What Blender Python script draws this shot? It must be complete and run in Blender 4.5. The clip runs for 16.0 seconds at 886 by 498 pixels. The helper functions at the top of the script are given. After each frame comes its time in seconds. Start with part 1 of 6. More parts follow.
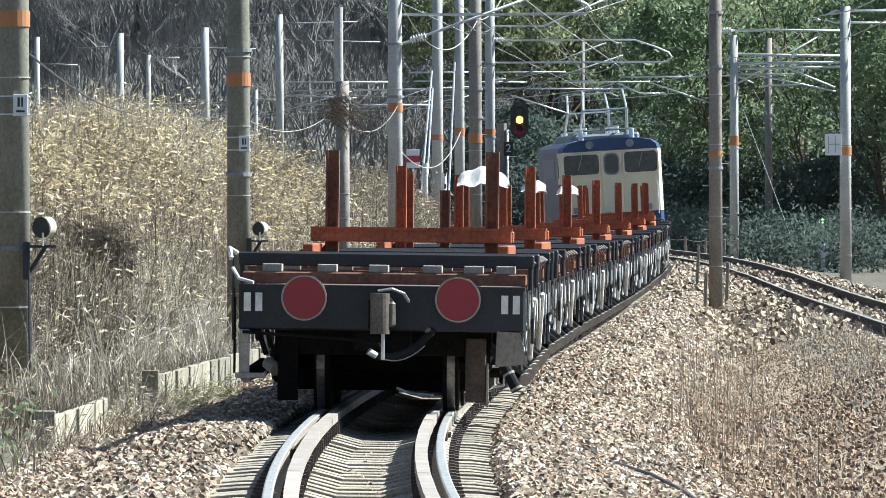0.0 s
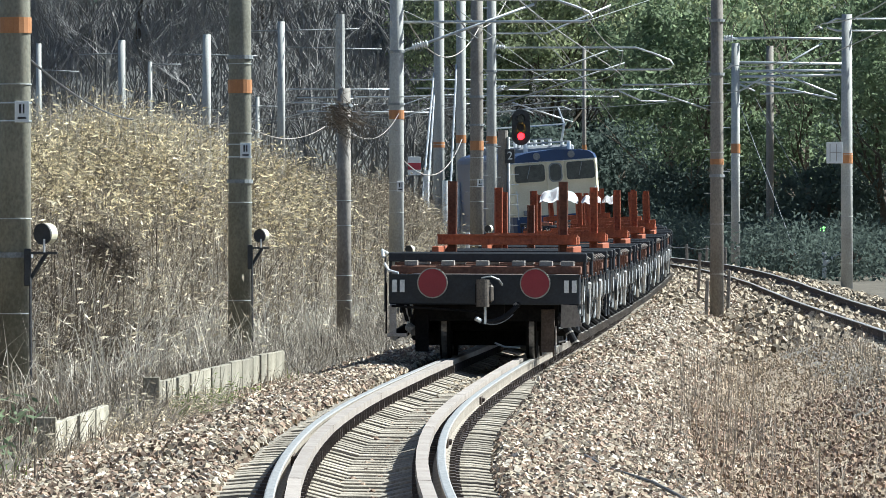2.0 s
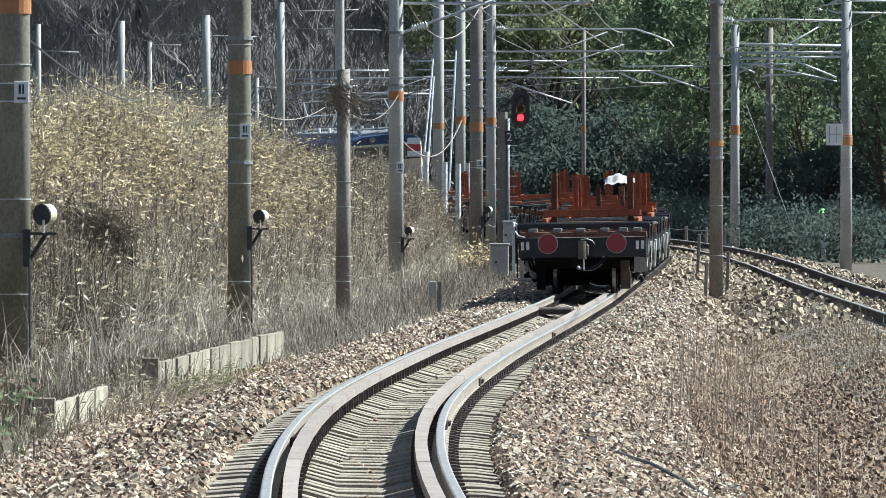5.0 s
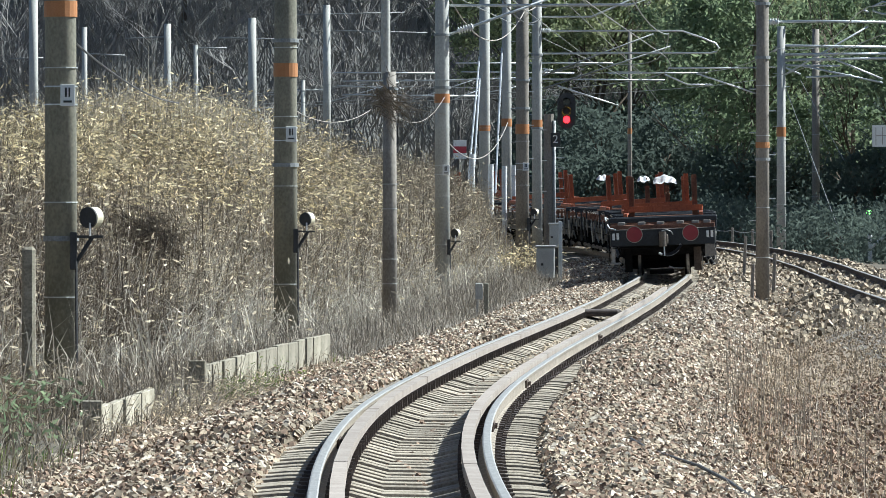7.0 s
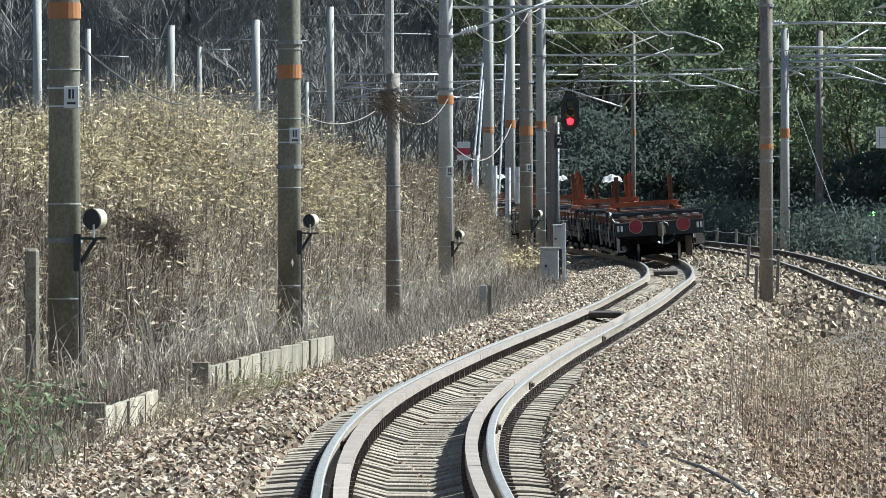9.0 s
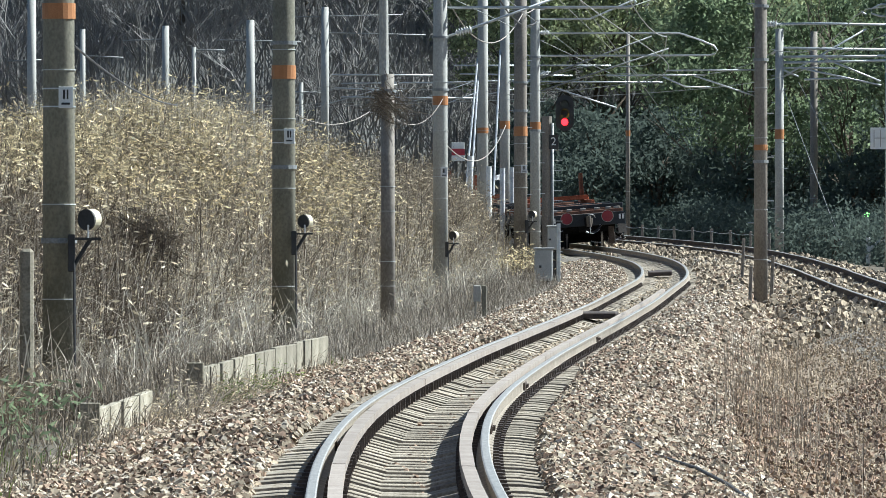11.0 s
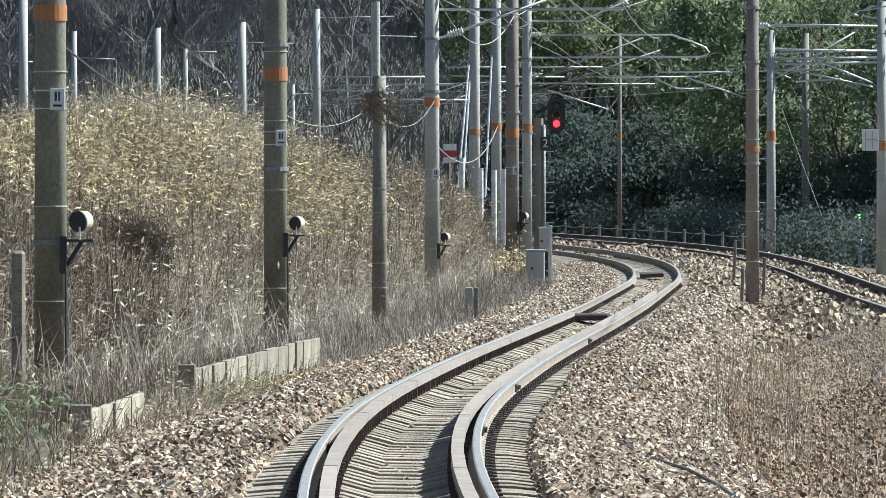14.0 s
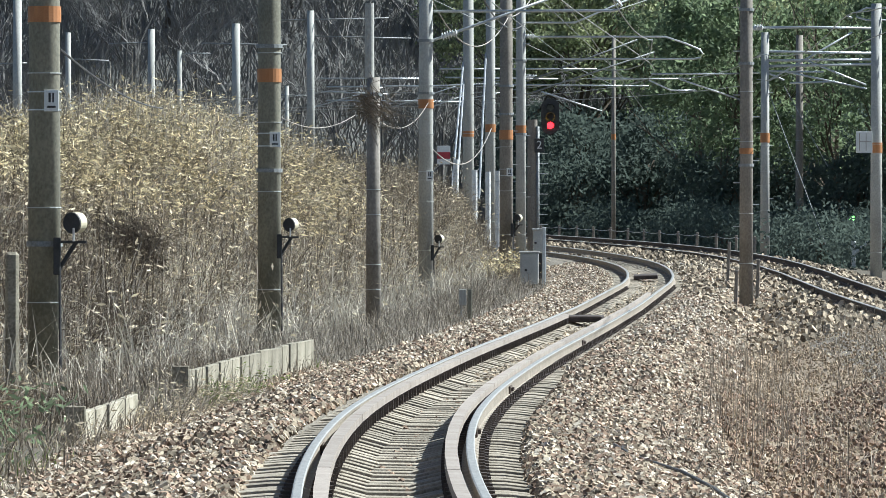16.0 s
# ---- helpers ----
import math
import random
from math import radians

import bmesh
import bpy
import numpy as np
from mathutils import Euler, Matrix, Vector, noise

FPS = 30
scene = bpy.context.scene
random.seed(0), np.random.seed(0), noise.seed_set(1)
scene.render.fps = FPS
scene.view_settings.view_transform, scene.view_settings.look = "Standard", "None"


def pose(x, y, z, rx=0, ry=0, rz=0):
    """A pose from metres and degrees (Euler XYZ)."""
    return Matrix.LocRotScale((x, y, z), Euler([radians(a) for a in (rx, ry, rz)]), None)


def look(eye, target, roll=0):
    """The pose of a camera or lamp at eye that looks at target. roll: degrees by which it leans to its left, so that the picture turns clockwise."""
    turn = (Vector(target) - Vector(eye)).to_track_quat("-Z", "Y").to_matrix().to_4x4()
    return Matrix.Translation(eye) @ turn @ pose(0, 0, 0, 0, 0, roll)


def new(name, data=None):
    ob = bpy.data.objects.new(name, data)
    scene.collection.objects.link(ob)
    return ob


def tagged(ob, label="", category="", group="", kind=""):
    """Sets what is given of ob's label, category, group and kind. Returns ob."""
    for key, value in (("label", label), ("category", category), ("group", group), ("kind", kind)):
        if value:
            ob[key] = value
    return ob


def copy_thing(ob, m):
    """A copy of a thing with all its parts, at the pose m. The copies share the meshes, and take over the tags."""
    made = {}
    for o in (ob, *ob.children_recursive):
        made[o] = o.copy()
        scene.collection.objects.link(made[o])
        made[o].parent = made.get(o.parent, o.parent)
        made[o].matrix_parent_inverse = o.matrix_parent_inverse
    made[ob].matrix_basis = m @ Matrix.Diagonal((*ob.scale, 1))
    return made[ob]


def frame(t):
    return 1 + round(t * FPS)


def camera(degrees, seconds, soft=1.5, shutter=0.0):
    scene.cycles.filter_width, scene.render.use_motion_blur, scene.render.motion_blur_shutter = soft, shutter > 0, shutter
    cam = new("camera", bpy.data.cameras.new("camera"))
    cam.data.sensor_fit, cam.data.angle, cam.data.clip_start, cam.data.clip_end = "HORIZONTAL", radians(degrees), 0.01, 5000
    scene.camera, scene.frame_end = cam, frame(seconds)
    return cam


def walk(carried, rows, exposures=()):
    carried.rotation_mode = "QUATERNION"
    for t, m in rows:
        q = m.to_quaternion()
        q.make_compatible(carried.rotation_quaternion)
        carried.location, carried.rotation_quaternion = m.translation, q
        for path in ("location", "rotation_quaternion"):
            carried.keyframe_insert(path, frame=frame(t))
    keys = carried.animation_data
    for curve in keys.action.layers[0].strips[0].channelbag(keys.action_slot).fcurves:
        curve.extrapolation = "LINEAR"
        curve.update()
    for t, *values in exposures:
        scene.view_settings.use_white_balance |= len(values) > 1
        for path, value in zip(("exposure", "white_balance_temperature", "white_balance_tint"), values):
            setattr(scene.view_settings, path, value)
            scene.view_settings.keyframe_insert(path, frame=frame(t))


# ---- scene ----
FOCAL = 11200.0          # in picture units of a picture 1568 wide
EYE = 1.65
cam = camera(math.degrees(2 * math.atan(784 / FOCAL)), 16.0, soft=0.8)

# hand sway of the long lens: seconds, sideways, upwards, lean
SWAY = [(0, -66.3, 8.5, -0.11), (0.5, -72.7, 11.5, -0.052), (1, -74.9, 16.7, 0.0), (1.5, -79.5, 21.3, 0.0),
        (2, -64.2, 21.5, 0.0), (2.5, -16.9, 23.6, 0.05), (3, -17.9, 24.4, 0.0), (3.5, -39.5, 18.2, 0.0),
        (4, -74.9, -4.1, 0.05), (4.2, -73.9, -12.1, 0.07), (6.3, -11.7, -9.2, -0.02), (6.5, 9.4, -8.7, -0.05),
        (7, 16.6, -7.7, -0.02), (7.5, 26.2, -5.2, -0.04), (8, 29.0, -4.4, 0.0), (8.5, 21.5, -4.8, -0.02),
        (9, 23.1, -4.8, -0.03), (11.5, 10.7, -3.1, 0.0), (12, 7.8, -2.6, -0.03), (12.5, -1.1, -2.9, 0.0),
        (13, 2.3, -3.2, 0.0), (13.5, 2.9, -1.5, 0.0), (14, -1.4, -0.6, -0.02), (14.5, 0.0, 0.0, 0.0),
        (15, -6.3, 1.5, 0.0), (15.5, -9.2, 2.8, 0.0), (16, -12.3, 2.3, 0.03)]


def sway_pose(dx, dy, lean):
    yaw = math.degrees(dx / FOCAL)
    tilt = 90 - math.degrees((68 - dy) / FOCAL)
    return pose(0, 0, EYE, 0, 0, yaw) @ pose(0, 0, 0, tilt, 0, 0) @ pose(0, 0, 0, 0, 0, lean)


walk(cam, [(t, sway_pose(dx, dy, lean)) for t, dx, dy, lean in SWAY], exposures=[(0, 1.36, 5700, 2), (1.5, 1.22, 5700, 2), (4, 1.02, 5700, 2), (6.3, 0.95, 5700, 2), (16, 0.93, 5700, 2)])

# ---------------------------------------------------------------- light
SUN_ELEVATION, SUN_AZIMUTH = 45.0, 73.0      # azimuth from the line of sight towards the right
world = bpy.data.worlds.new("sky")
scene.world = world
world.use_nodes = True
sky = world.node_tree.nodes.new("ShaderNodeTexSky")
sky.sky_type = "NISHITA"
sky.sun_disc = False
sky.air_density = 0.7
sky.sun_elevation = radians(SUN_ELEVATION)
sky.sun_rotation = radians(SUN_AZIMUTH)
back = world.node_tree.nodes["Background"]
back.inputs["Strength"].default_value = 0.05
world.node_tree.links.new(sky.outputs[0], back.inputs["Color"])

sun_data = bpy.data.lights.new("sun", "SUN")
sun_data.energy, sun_data.angle, sun_data.color = 5.0, radians(0.5), (1.0, 0.955, 0.88)
sun = new("sun", sun_data)
_e, _a = radians(SUN_ELEVATION), radians(SUN_AZIMUTH)
sun.matrix_world = look((math.cos(_e) * math.sin(_a) * 300, math.cos(_e) * math.cos(_a) * 300, math.sin(_e) * 300), (0, 0, 0))


# ---------------------------------------------------------------- materials
def material(name, a, b, scale=8.0, rough=0.7, metal=0.0, bump=0.0, fine=60.0, spot=None, island=0.0, shift=0.0, stretch=(1, 1, 1), depth=0.004):
    """Two-colour noise at two scales, with bump; island: spread of brightness from piece to piece; shift: by object."""
    m = bpy.data.materials.new(name)
    m.use_nodes = True
    nt = m.node_tree
    nodes, links = nt.nodes, nt.links
    bsdf = nodes["Principled BSDF"]
    bsdf.inputs["Roughness"].default_value = rough
    bsdf.inputs["Metallic"].default_value = metal
    coord = nodes.new("ShaderNodeTexCoord")
    mapping = nodes.new("ShaderNodeMapping")
    mapping.inputs["Scale"].default_value = stretch
    links.new(coord.outputs["Object"], mapping.inputs["Vector"])
    big = nodes.new("ShaderNodeTexNoise")
    big.inputs["Scale"].default_value, big.inputs["Detail"].default_value = scale, 4
    small = nodes.new("ShaderNodeTexNoise")
    small.inputs["Scale"].default_value, small.inputs["Detail"].default_value = fine, 3
    for n in (big, small):
        links.new(mapping.outputs[0], n.inputs["Vector"])
    mixed = nodes.new("ShaderNodeMath")
    mixed.operation = "MULTIPLY_ADD"
    mixed.inputs[1].default_value = 0.5
    half = nodes.new("ShaderNodeMath")
    half.operation = "MULTIPLY"
    half.inputs[1].default_value = 0.5
    links.new(small.outputs["Fac"], half.inputs[0])
    links.new(big.outputs["Fac"], mixed.inputs[0])
    links.new(half.outputs[0], mixed.inputs[2])
    ramp = nodes.new("ShaderNodeValToRGB")
    ramp.color_ramp.elements[0].position, ramp.color_ramp.elements[1].position = 0.38, 0.62
    ramp.color_ramp.elements[0].color, ramp.color_ramp.elements[1].color = (*a, 1), (*b, 1)
    if spot:
        e = ramp.color_ramp.elements.new(0.72)
        e.color = (*spot, 1)
    links.new(mixed.outputs[0], ramp.inputs["Fac"])
    colour = ramp.outputs["Color"]
    if island or shift:
        src = nodes.new("ShaderNodeNewGeometry").outputs["Random Per Island"] if island else nodes.new("ShaderNodeObjectInfo").outputs["Random"]
        amount = island or shift
        rng = nodes.new("ShaderNodeMapRange")
        rng.inputs["To Min"].default_value, rng.inputs["To Max"].default_value = 1 - amount, 1 + amount
        links.new(src, rng.inputs["Value"])
        hsv = nodes.new("ShaderNodeHueSaturation")
        links.new(colour, hsv.inputs["Color"])
        links.new(rng.outputs[0], hsv.inputs["Value"])
        colour = hsv.outputs["Color"]
    links.new(colour, bsdf.inputs["Base Color"])
    if bump:
        bp = nodes.new("ShaderNodeBump")
        bp.inputs["Strength"].default_value, bp.inputs["Distance"].default_value = bump, depth
        links.new(mixed.outputs[0], bp.inputs["Height"])
        links.new(bp.outputs[0], bsdf.inputs["Normal"])
    return m


def glowing(name, colour, strength):
    m = material(name, colour, colour, rough=0.3)
    b = m.node_tree.nodes["Principled BSDF"]
    b.inputs["Emission Color"].default_value = (*colour, 1)
    b.inputs["Emission Strength"].default_value = strength
    return m


def leafy(name, a, b, island=0.45, through_light=0.35):
    m = material(name, a, b, scale=0.5, fine=6.0, rough=0.6, island=island)
    nt = m.node_tree
    bsdf = nt.nodes["Principled BSDF"]
    bsdf.inputs["Specular IOR Level"].default_value = 0.15
    glow = nt.nodes.new("ShaderNodeBsdfTranslucent")
    mix = nt.nodes.new("ShaderNodeMixShader")
    mix.inputs[0].default_value = through_light
    nt.links.new(bsdf.inputs["Base Color"].links[0].from_socket, glow.inputs["Color"])
    nt.links.new(bsdf.outputs[0], mix.inputs[1])
    nt.links.new(glow.outputs[0], mix.inputs[2])
    nt.links.new(mix.outputs[0], nt.nodes["Material Output"].inputs["Surface"])
    return m


BALLAST = material("ballast_bed", (0.08, 0.068, 0.054), (0.27, 0.235, 0.19), scale=9, fine=45, rough=0.95, bump=1.0, depth=0.02)
STONE = material("ballast_stone", (0.21, 0.165, 0.115), (0.46, 0.38, 0.275), scale=1.1, fine=25, rough=0.95, island=0.72)
STONE_PALE = material("ballast_stone_pale", (0.42, 0.36, 0.28), (0.68, 0.60, 0.485), scale=1.3, fine=25, rough=0.95, island=0.4)
STONE_RUST = material("ballast_stone_rusty", (0.15, 0.10, 0.07), (0.33, 0.235, 0.165), scale=1.3, fine=25, rough=0.95, island=0.5)
EARTH = material("bank_earth", (0.05, 0.042, 0.03), (0.14, 0.118, 0.085), scale=2, fine=22, rough=1.0, bump=0.8, depth=0.02)
LITTER = material("leaf_litter", (0.17, 0.125, 0.08), (0.43, 0.335, 0.235), scale=4, fine=70, rough=1.0, bump=0.8, depth=0.02)
CONCRETE = material("weathered_concrete", (0.17, 0.15, 0.105), (0.40, 0.36, 0.28), scale=2.0, fine=40, rough=0.9, bump=0.3, shift=0.25)
SLEEPER = material("sleeper_concrete", (0.22, 0.185, 0.14), (0.42, 0.37, 0.295), scale=4, fine=50, rough=0.95, bump=0.3, shift=0.28)
POLE_PALE = material("pole_concrete_pale", (0.33, 0.325, 0.30), (0.50, 0.495, 0.46), scale=1.5, fine=30, rough=0.85, bump=0.15, stretch=(1, 1, 0.6))
POLE_DARK = material("pole_concrete_mossy", (0.15, 0.145, 0.11), (0.27, 0.255, 0.20), scale=1.8, fine=30, rough=0.9, bump=0.15, stretch=(1, 1, 0.7))
POLE_BROWN = material("pole_brown", (0.17, 0.15, 0.125), (0.30, 0.27, 0.235), scale=1.8, fine=30, rough=0.85, bump=0.15, stretch=(1, 1, 0.6))
ORANGE = material("orange_band", (0.36, 0.15, 0.05), (0.46, 0.21, 0.085), scale=5, rough=0.6)
WHITE = material("white_enamel", (0.70, 0.70, 0.68), (0.82, 0.82, 0.80), scale=5, rough=0.4)
INK = material("black_ink", (0.03, 0.03, 0.03), (0.05, 0.05, 0.05), rough=0.6)
GALVANISED = material("galvanised_steel", (0.45, 0.47, 0.48), (0.62, 0.64, 0.65), scale=5, fine=40, rough=0.45, metal=0.7)
DULL_STEEL = material("dull_steel", (0.20, 0.21, 0.21), (0.34, 0.35, 0.35), scale=5, fine=40, rough=0.6, metal=0.4)
WIRE = material("copper_wire", (0.30, 0.31, 0.30), (0.42, 0.43, 0.42), rough=0.45, metal=0.6)
DARK_WIRE = material("dark_cable", (0.05, 0.05, 0.05), (0.09, 0.09, 0.09), rough=0.6)
PORCELAIN = material("white_porcelain", (0.72, 0.72, 0.70), (0.84, 0.84, 0.82), rough=0.2)
RAIL_TOP = material("rail_polished", (0.36, 0.35, 0.33), (0.52, 0.51, 0.48), scale=4, fine=30, rough=0.5, metal=0.6, stretch=(8, 1, 8))
# Rust darkened so that the second track's rail shadow is in the colour.
RAIL_DARK_SHADE = material("rail_rust_with_shade", (0.055, 0.04, 0.032), (0.12, 0.09, 0.07), scale=6, fine=40, rough=0.9, bump=0.3)
RAIL_SIDE = material("rail_rust", (0.20, 0.165, 0.13), (0.36, 0.315, 0.255), scale=6, fine=40, rough=0.85, bump=0.3)
GUARD = material("guard_rail_rust", (0.27, 0.225, 0.19), (0.40, 0.35, 0.305), scale=3, fine=40, rough=0.7, shift=0.12)
TREAD = material("worn_wheel_tread", (0.16, 0.15, 0.14), (0.34, 0.32, 0.30), scale=4, fine=30, rough=0.38, metal=0.8)
KNUCKLE = material("worn_coupler_steel", (0.07, 0.06, 0.05), (0.16, 0.135, 0.11), scale=6, fine=40, rough=0.55, metal=0.3, bump=0.3)
HOSE = material("black_rubber", (0.010, 0.010, 0.011), (0.022, 0.022, 0.024), rough=0.8)
HOSE.node_tree.nodes["Principled BSDF"].inputs["Specular IOR Level"].default_value = 0.15
FROG = material("dark_plate", (0.045, 0.035, 0.03), (0.09, 0.07, 0.06), rough=0.8)
BLACK = material("wagon_black", (0.007, 0.009, 0.012), (0.018, 0.022, 0.028), scale=3, fine=30, rough=0.55, bump=0.1)
# Underframe near black and dull: the shade beneath the train is in this colour.
GREASE_SHADE = material("greasy_shaded_underframe", (0.005, 0.005, 0.005), (0.015, 0.013, 0.012), scale=3, fine=30, rough=0.95)
GREASE_SHADE.node_tree.nodes["Principled BSDF"].inputs["Specular IOR Level"].default_value = 0.15
RED_OXIDE = material("red_oxide_paint", (0.21, 0.05, 0.022), (0.43, 0.125, 0.047), scale=2.5, fine=25, rough=0.6, bump=0.15, shift=0.15)
RUST = material("rusty_steel", (0.12, 0.055, 0.035), (0.24, 0.115, 0.07), scale=3, fine=25, rough=0.85, bump=0.3)
DISC_RED = material("tail_disc_red", (0.22, 0.012, 0.022), (0.27, 0.018, 0.030), scale=4, rough=0.35)
PAD = material("timber_pad", (0.24, 0.215, 0.185), (0.40, 0.37, 0.33), scale=8, rough=0.9)
WHITE_PAINT = material("white_paint_worn", (0.58, 0.58, 0.56), (0.80, 0.80, 0.78), scale=5, fine=30, rough=0.6)
CLOTH = material("white_sheeting", (0.80, 0.80, 0.80), (0.90, 0.90, 0.90), scale=3, rough=0.8, bump=0.3)
LOCO_BLUE = material("locomotive_blue", (0.018, 0.042, 0.115), (0.03, 0.065, 0.16), scale=2, rough=0.4)
LOCO_CREAM = material("locomotive_cream", (0.66, 0.60, 0.42), (0.76, 0.70, 0.52), scale=2, fine=20, rough=0.45)
GLASS_DARK = material("cab_glass", (0.05, 0.055, 0.05), (0.10, 0.105, 0.095), rough=0.08)
GREY_PAINT = material("grey_paint", (0.40, 0.41, 0.40), (0.54, 0.55, 0.53), scale=4, fine=40, rough=0.55, shift=0.08)
ROOF_GREY = material("roof_grey", (0.18, 0.19, 0.20), (0.30, 0.31, 0.32), scale=3, rough=0.6)
GRASS_DRY = leafy("dry_grass", (0.22, 0.17, 0.105), (0.66, 0.565, 0.40), 0.55, 0.22)
GRASS_GREY = leafy("dead_stems", (0.14, 0.115, 0.088), (0.48, 0.425, 0.35), 0.6, 0.12)
GRASS_GOLD = leafy("golden_bamboo_grass", (0.40, 0.315, 0.165), (0.82, 0.715, 0.47), 0.7, 0.3)
LEAF_PALE = leafy("pale_dry_leaves", (0.48, 0.40, 0.27), (0.82, 0.72, 0.53), 0.4, 0.25)
STEM_BROWN = leafy("brown_stems", (0.11, 0.085, 0.06), (0.30, 0.245, 0.18), 0.5, 0.1)
GRASS_GREEN = leafy("green_grass", (0.09, 0.14, 0.03), (0.22, 0.28, 0.07))
BLEACHED = leafy("bleached_stalks", (0.50, 0.45, 0.36), (0.78, 0.72, 0.61), 0.3, 0.15)
TWIG = leafy("bare_twigs", (0.16, 0.154, 0.145), (0.24, 0.232, 0.22), 0.15, 0.05)
BARK = material("bark", (0.07, 0.055, 0.04), (0.15, 0.12, 0.09), scale=4, fine=20, rough=0.95, bump=0.5)
# Crown leaves: sunlight on the treetops is put into this paler green.
LEAF_SUNLIT = leafy("leaf_sunlit_green", (0.22, 0.27, 0.14), (0.46, 0.48, 0.29), 0.5, 0.55)
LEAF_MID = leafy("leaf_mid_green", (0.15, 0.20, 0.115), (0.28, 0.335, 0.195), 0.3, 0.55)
# Foot of the wood: canopy shade and bluish haze put into the leaf colour.
LEAF_DARK_SHADE = leafy("leaf_dark_green_shade", (0.085, 0.108, 0.092), (0.135, 0.165, 0.14), 0.10, 0.5)
LEAF_DARK_SHADE.node_tree.nodes["Principled BSDF"].inputs["Roughness"].default_value = 0.95
LEAF_DARK_SHADE.node_tree.nodes["Principled BSDF"].inputs["Specular IOR Level"].default_value = 0.05
HILL = material("wooded_slope", (0.085, 0.085, 0.08), (0.15, 0.15, 0.14), scale=0.15, fine=2.0, rough=1.0, bump=0.5, depth=0.02)
RED_LAMP = glowing("red_signal_light", (1.0, 0.010, 0.016), 4.0)
YELLOW_LAMP = glowing("yellow_signal_light", (1.0, 0.55, 0.03), 5.0)
GREEN_LAMP = glowing("green_signal_light", (0.25, 1.0, 0.15), 2.5)
SIGN_RED = material("sign_red", (0.40, 0.03, 0.05), (0.52, 0.06, 0.08), rough=0.5)


# ---------------------------------------------------------------- mesh helpers
def part(name, bm, mat, parent=None, label="", smooth=False):
    me = bpy.data.meshes.new(name)
    bm.to_mesh(me)
    bm.free()
    me.materials.append(mat)
    if smooth:
        me.polygons.foreach_set("use_smooth", [len(f.vertices) <= 4 for f in me.polygons])
    ob = new(name, me)
    ob.parent = parent
    if label:
        tagged(ob, label)
    return ob


def raw(name, verts, faces, mat, parent=None):
    me = bpy.data.meshes.new(name)
    me.from_pydata(verts, [], faces)
    me.materials.append(mat)
    ob = new(name, me)
    ob.parent = parent
    return ob


def thing(name, m, label, category, group=""):
    ob = new(name)
    ob.matrix_world = m
    return tagged(ob, label, category, group)


def box(x0, x1, y0, y1, z0, z1, bevel=0.0, bm=None):
    bm = bm or bmesh.new()
    made = bmesh.ops.create_cube(bm, size=1, matrix=Matrix.Translation(((x0 + x1) / 2, (y0 + y1) / 2, (z0 + z1) / 2)) @ Matrix.Diagonal((x1 - x0, y1 - y0, z1 - z0, 1)))
    if bevel:
        edges = list({e for v in made["verts"] for e in v.link_edges})
        bmesh.ops.bevel(bm, geom=edges, offset=bevel, segments=1, affect="EDGES")
    return bm


def rod(points, r, seg=8, bm=None, r_end=None):
    """A tube along points, tapering to r_end."""
    bm = bm or bmesh.new()
    pts = [Vector(p) for p in points]
    rings = []
    for i, p in enumerate(pts):
        way = (pts[min(i + 1, len(pts) - 1)] - pts[max(i - 1, 0)]).normalized()
        side = way.cross(Vector((0, 0, 1)) if abs(way.z) < 0.9 else Vector((1, 0, 0))).normalized()
        up = side.cross(way)
        k = i / max(1, len(pts) - 1)
        rr = r + ((r_end if r_end is not None else r) - r) * k
        rings.append([bm.verts.new(p + (side * math.cos(a) + up * math.sin(a)) * rr) for a in [2 * math.pi * j / seg for j in range(seg)]])
    for a, b in zip(rings, rings[1:]):
        for j in range(seg):
            bm.faces.new((a[j], a[(j + 1) % seg], b[(j + 1) % seg], b[j]))
    bm.faces.new(rings[0])
    bm.faces.new(rings[-1][::-1])
    bmesh.ops.recalc_face_normals(bm, faces=bm.faces)
    return bm


def turned(a, b, radii, seg=12):
    """A body turned about the line from a to b, with the radii at even steps."""
    bm = bmesh.new()
    way = (b - a).normalized()
    side = way.cross(Vector((0, 0, 1)) if abs(way.z) < 0.9 else Vector((1, 0, 0))).normalized()
    up = side.cross(way)
    rings = [[bm.verts.new(a.lerp(b, i / (len(radii) - 1)) + (side * math.cos(2 * math.pi * j / seg) + up * math.sin(2 * math.pi * j / seg)) * r) for j in range(seg)] for i, r in enumerate(radii)]
    for p, q in zip(rings, rings[1:]):
        for j in range(seg):
            bm.faces.new((p[j], p[(j + 1) % seg], q[(j + 1) % seg], q[j]))
    bm.faces.new(rings[0])
    bm.faces.new(rings[-1][::-1])
    bmesh.ops.recalc_face_normals(bm, faces=bm.faces)
    return bm


def sag(p, q, drop, n=12):
    p, q = Vector(p), Vector(q)
    return [p.lerp(q, i / n) - Vector((0, 0, drop * 4 * (i / n) * (1 - i / n))) for i in range(n + 1)]


# ---------------------------------------------------------------- the line
D_STEP = 0.5
D_ALL = np.arange(-60, 520, D_STEP)
_slope = np.interp(D_ALL, [-60, 20, 40, 47, 55, 65, 81, 100, 146, 176, 500], [-0.06, -0.045, -0.012, 0.005, 0.022, 0.04, 0.056, 0.062, 0.062, -0.003, -0.003 - 324 / 338])
_x = np.concatenate([[0], np.cumsum((_slope[1:] + _slope[:-1]) / 2 * D_STEP)])
_x += -0.345 - np.interp(40, D_ALL, _x)
_x += np.interp(D_ALL, [40, 55, 72, 90, 120, 140, 152, 162, 178], [0.05, 0.07, 0.12, 0.14, 0.10, 0.02, -0.03, -0.03, 0.05])
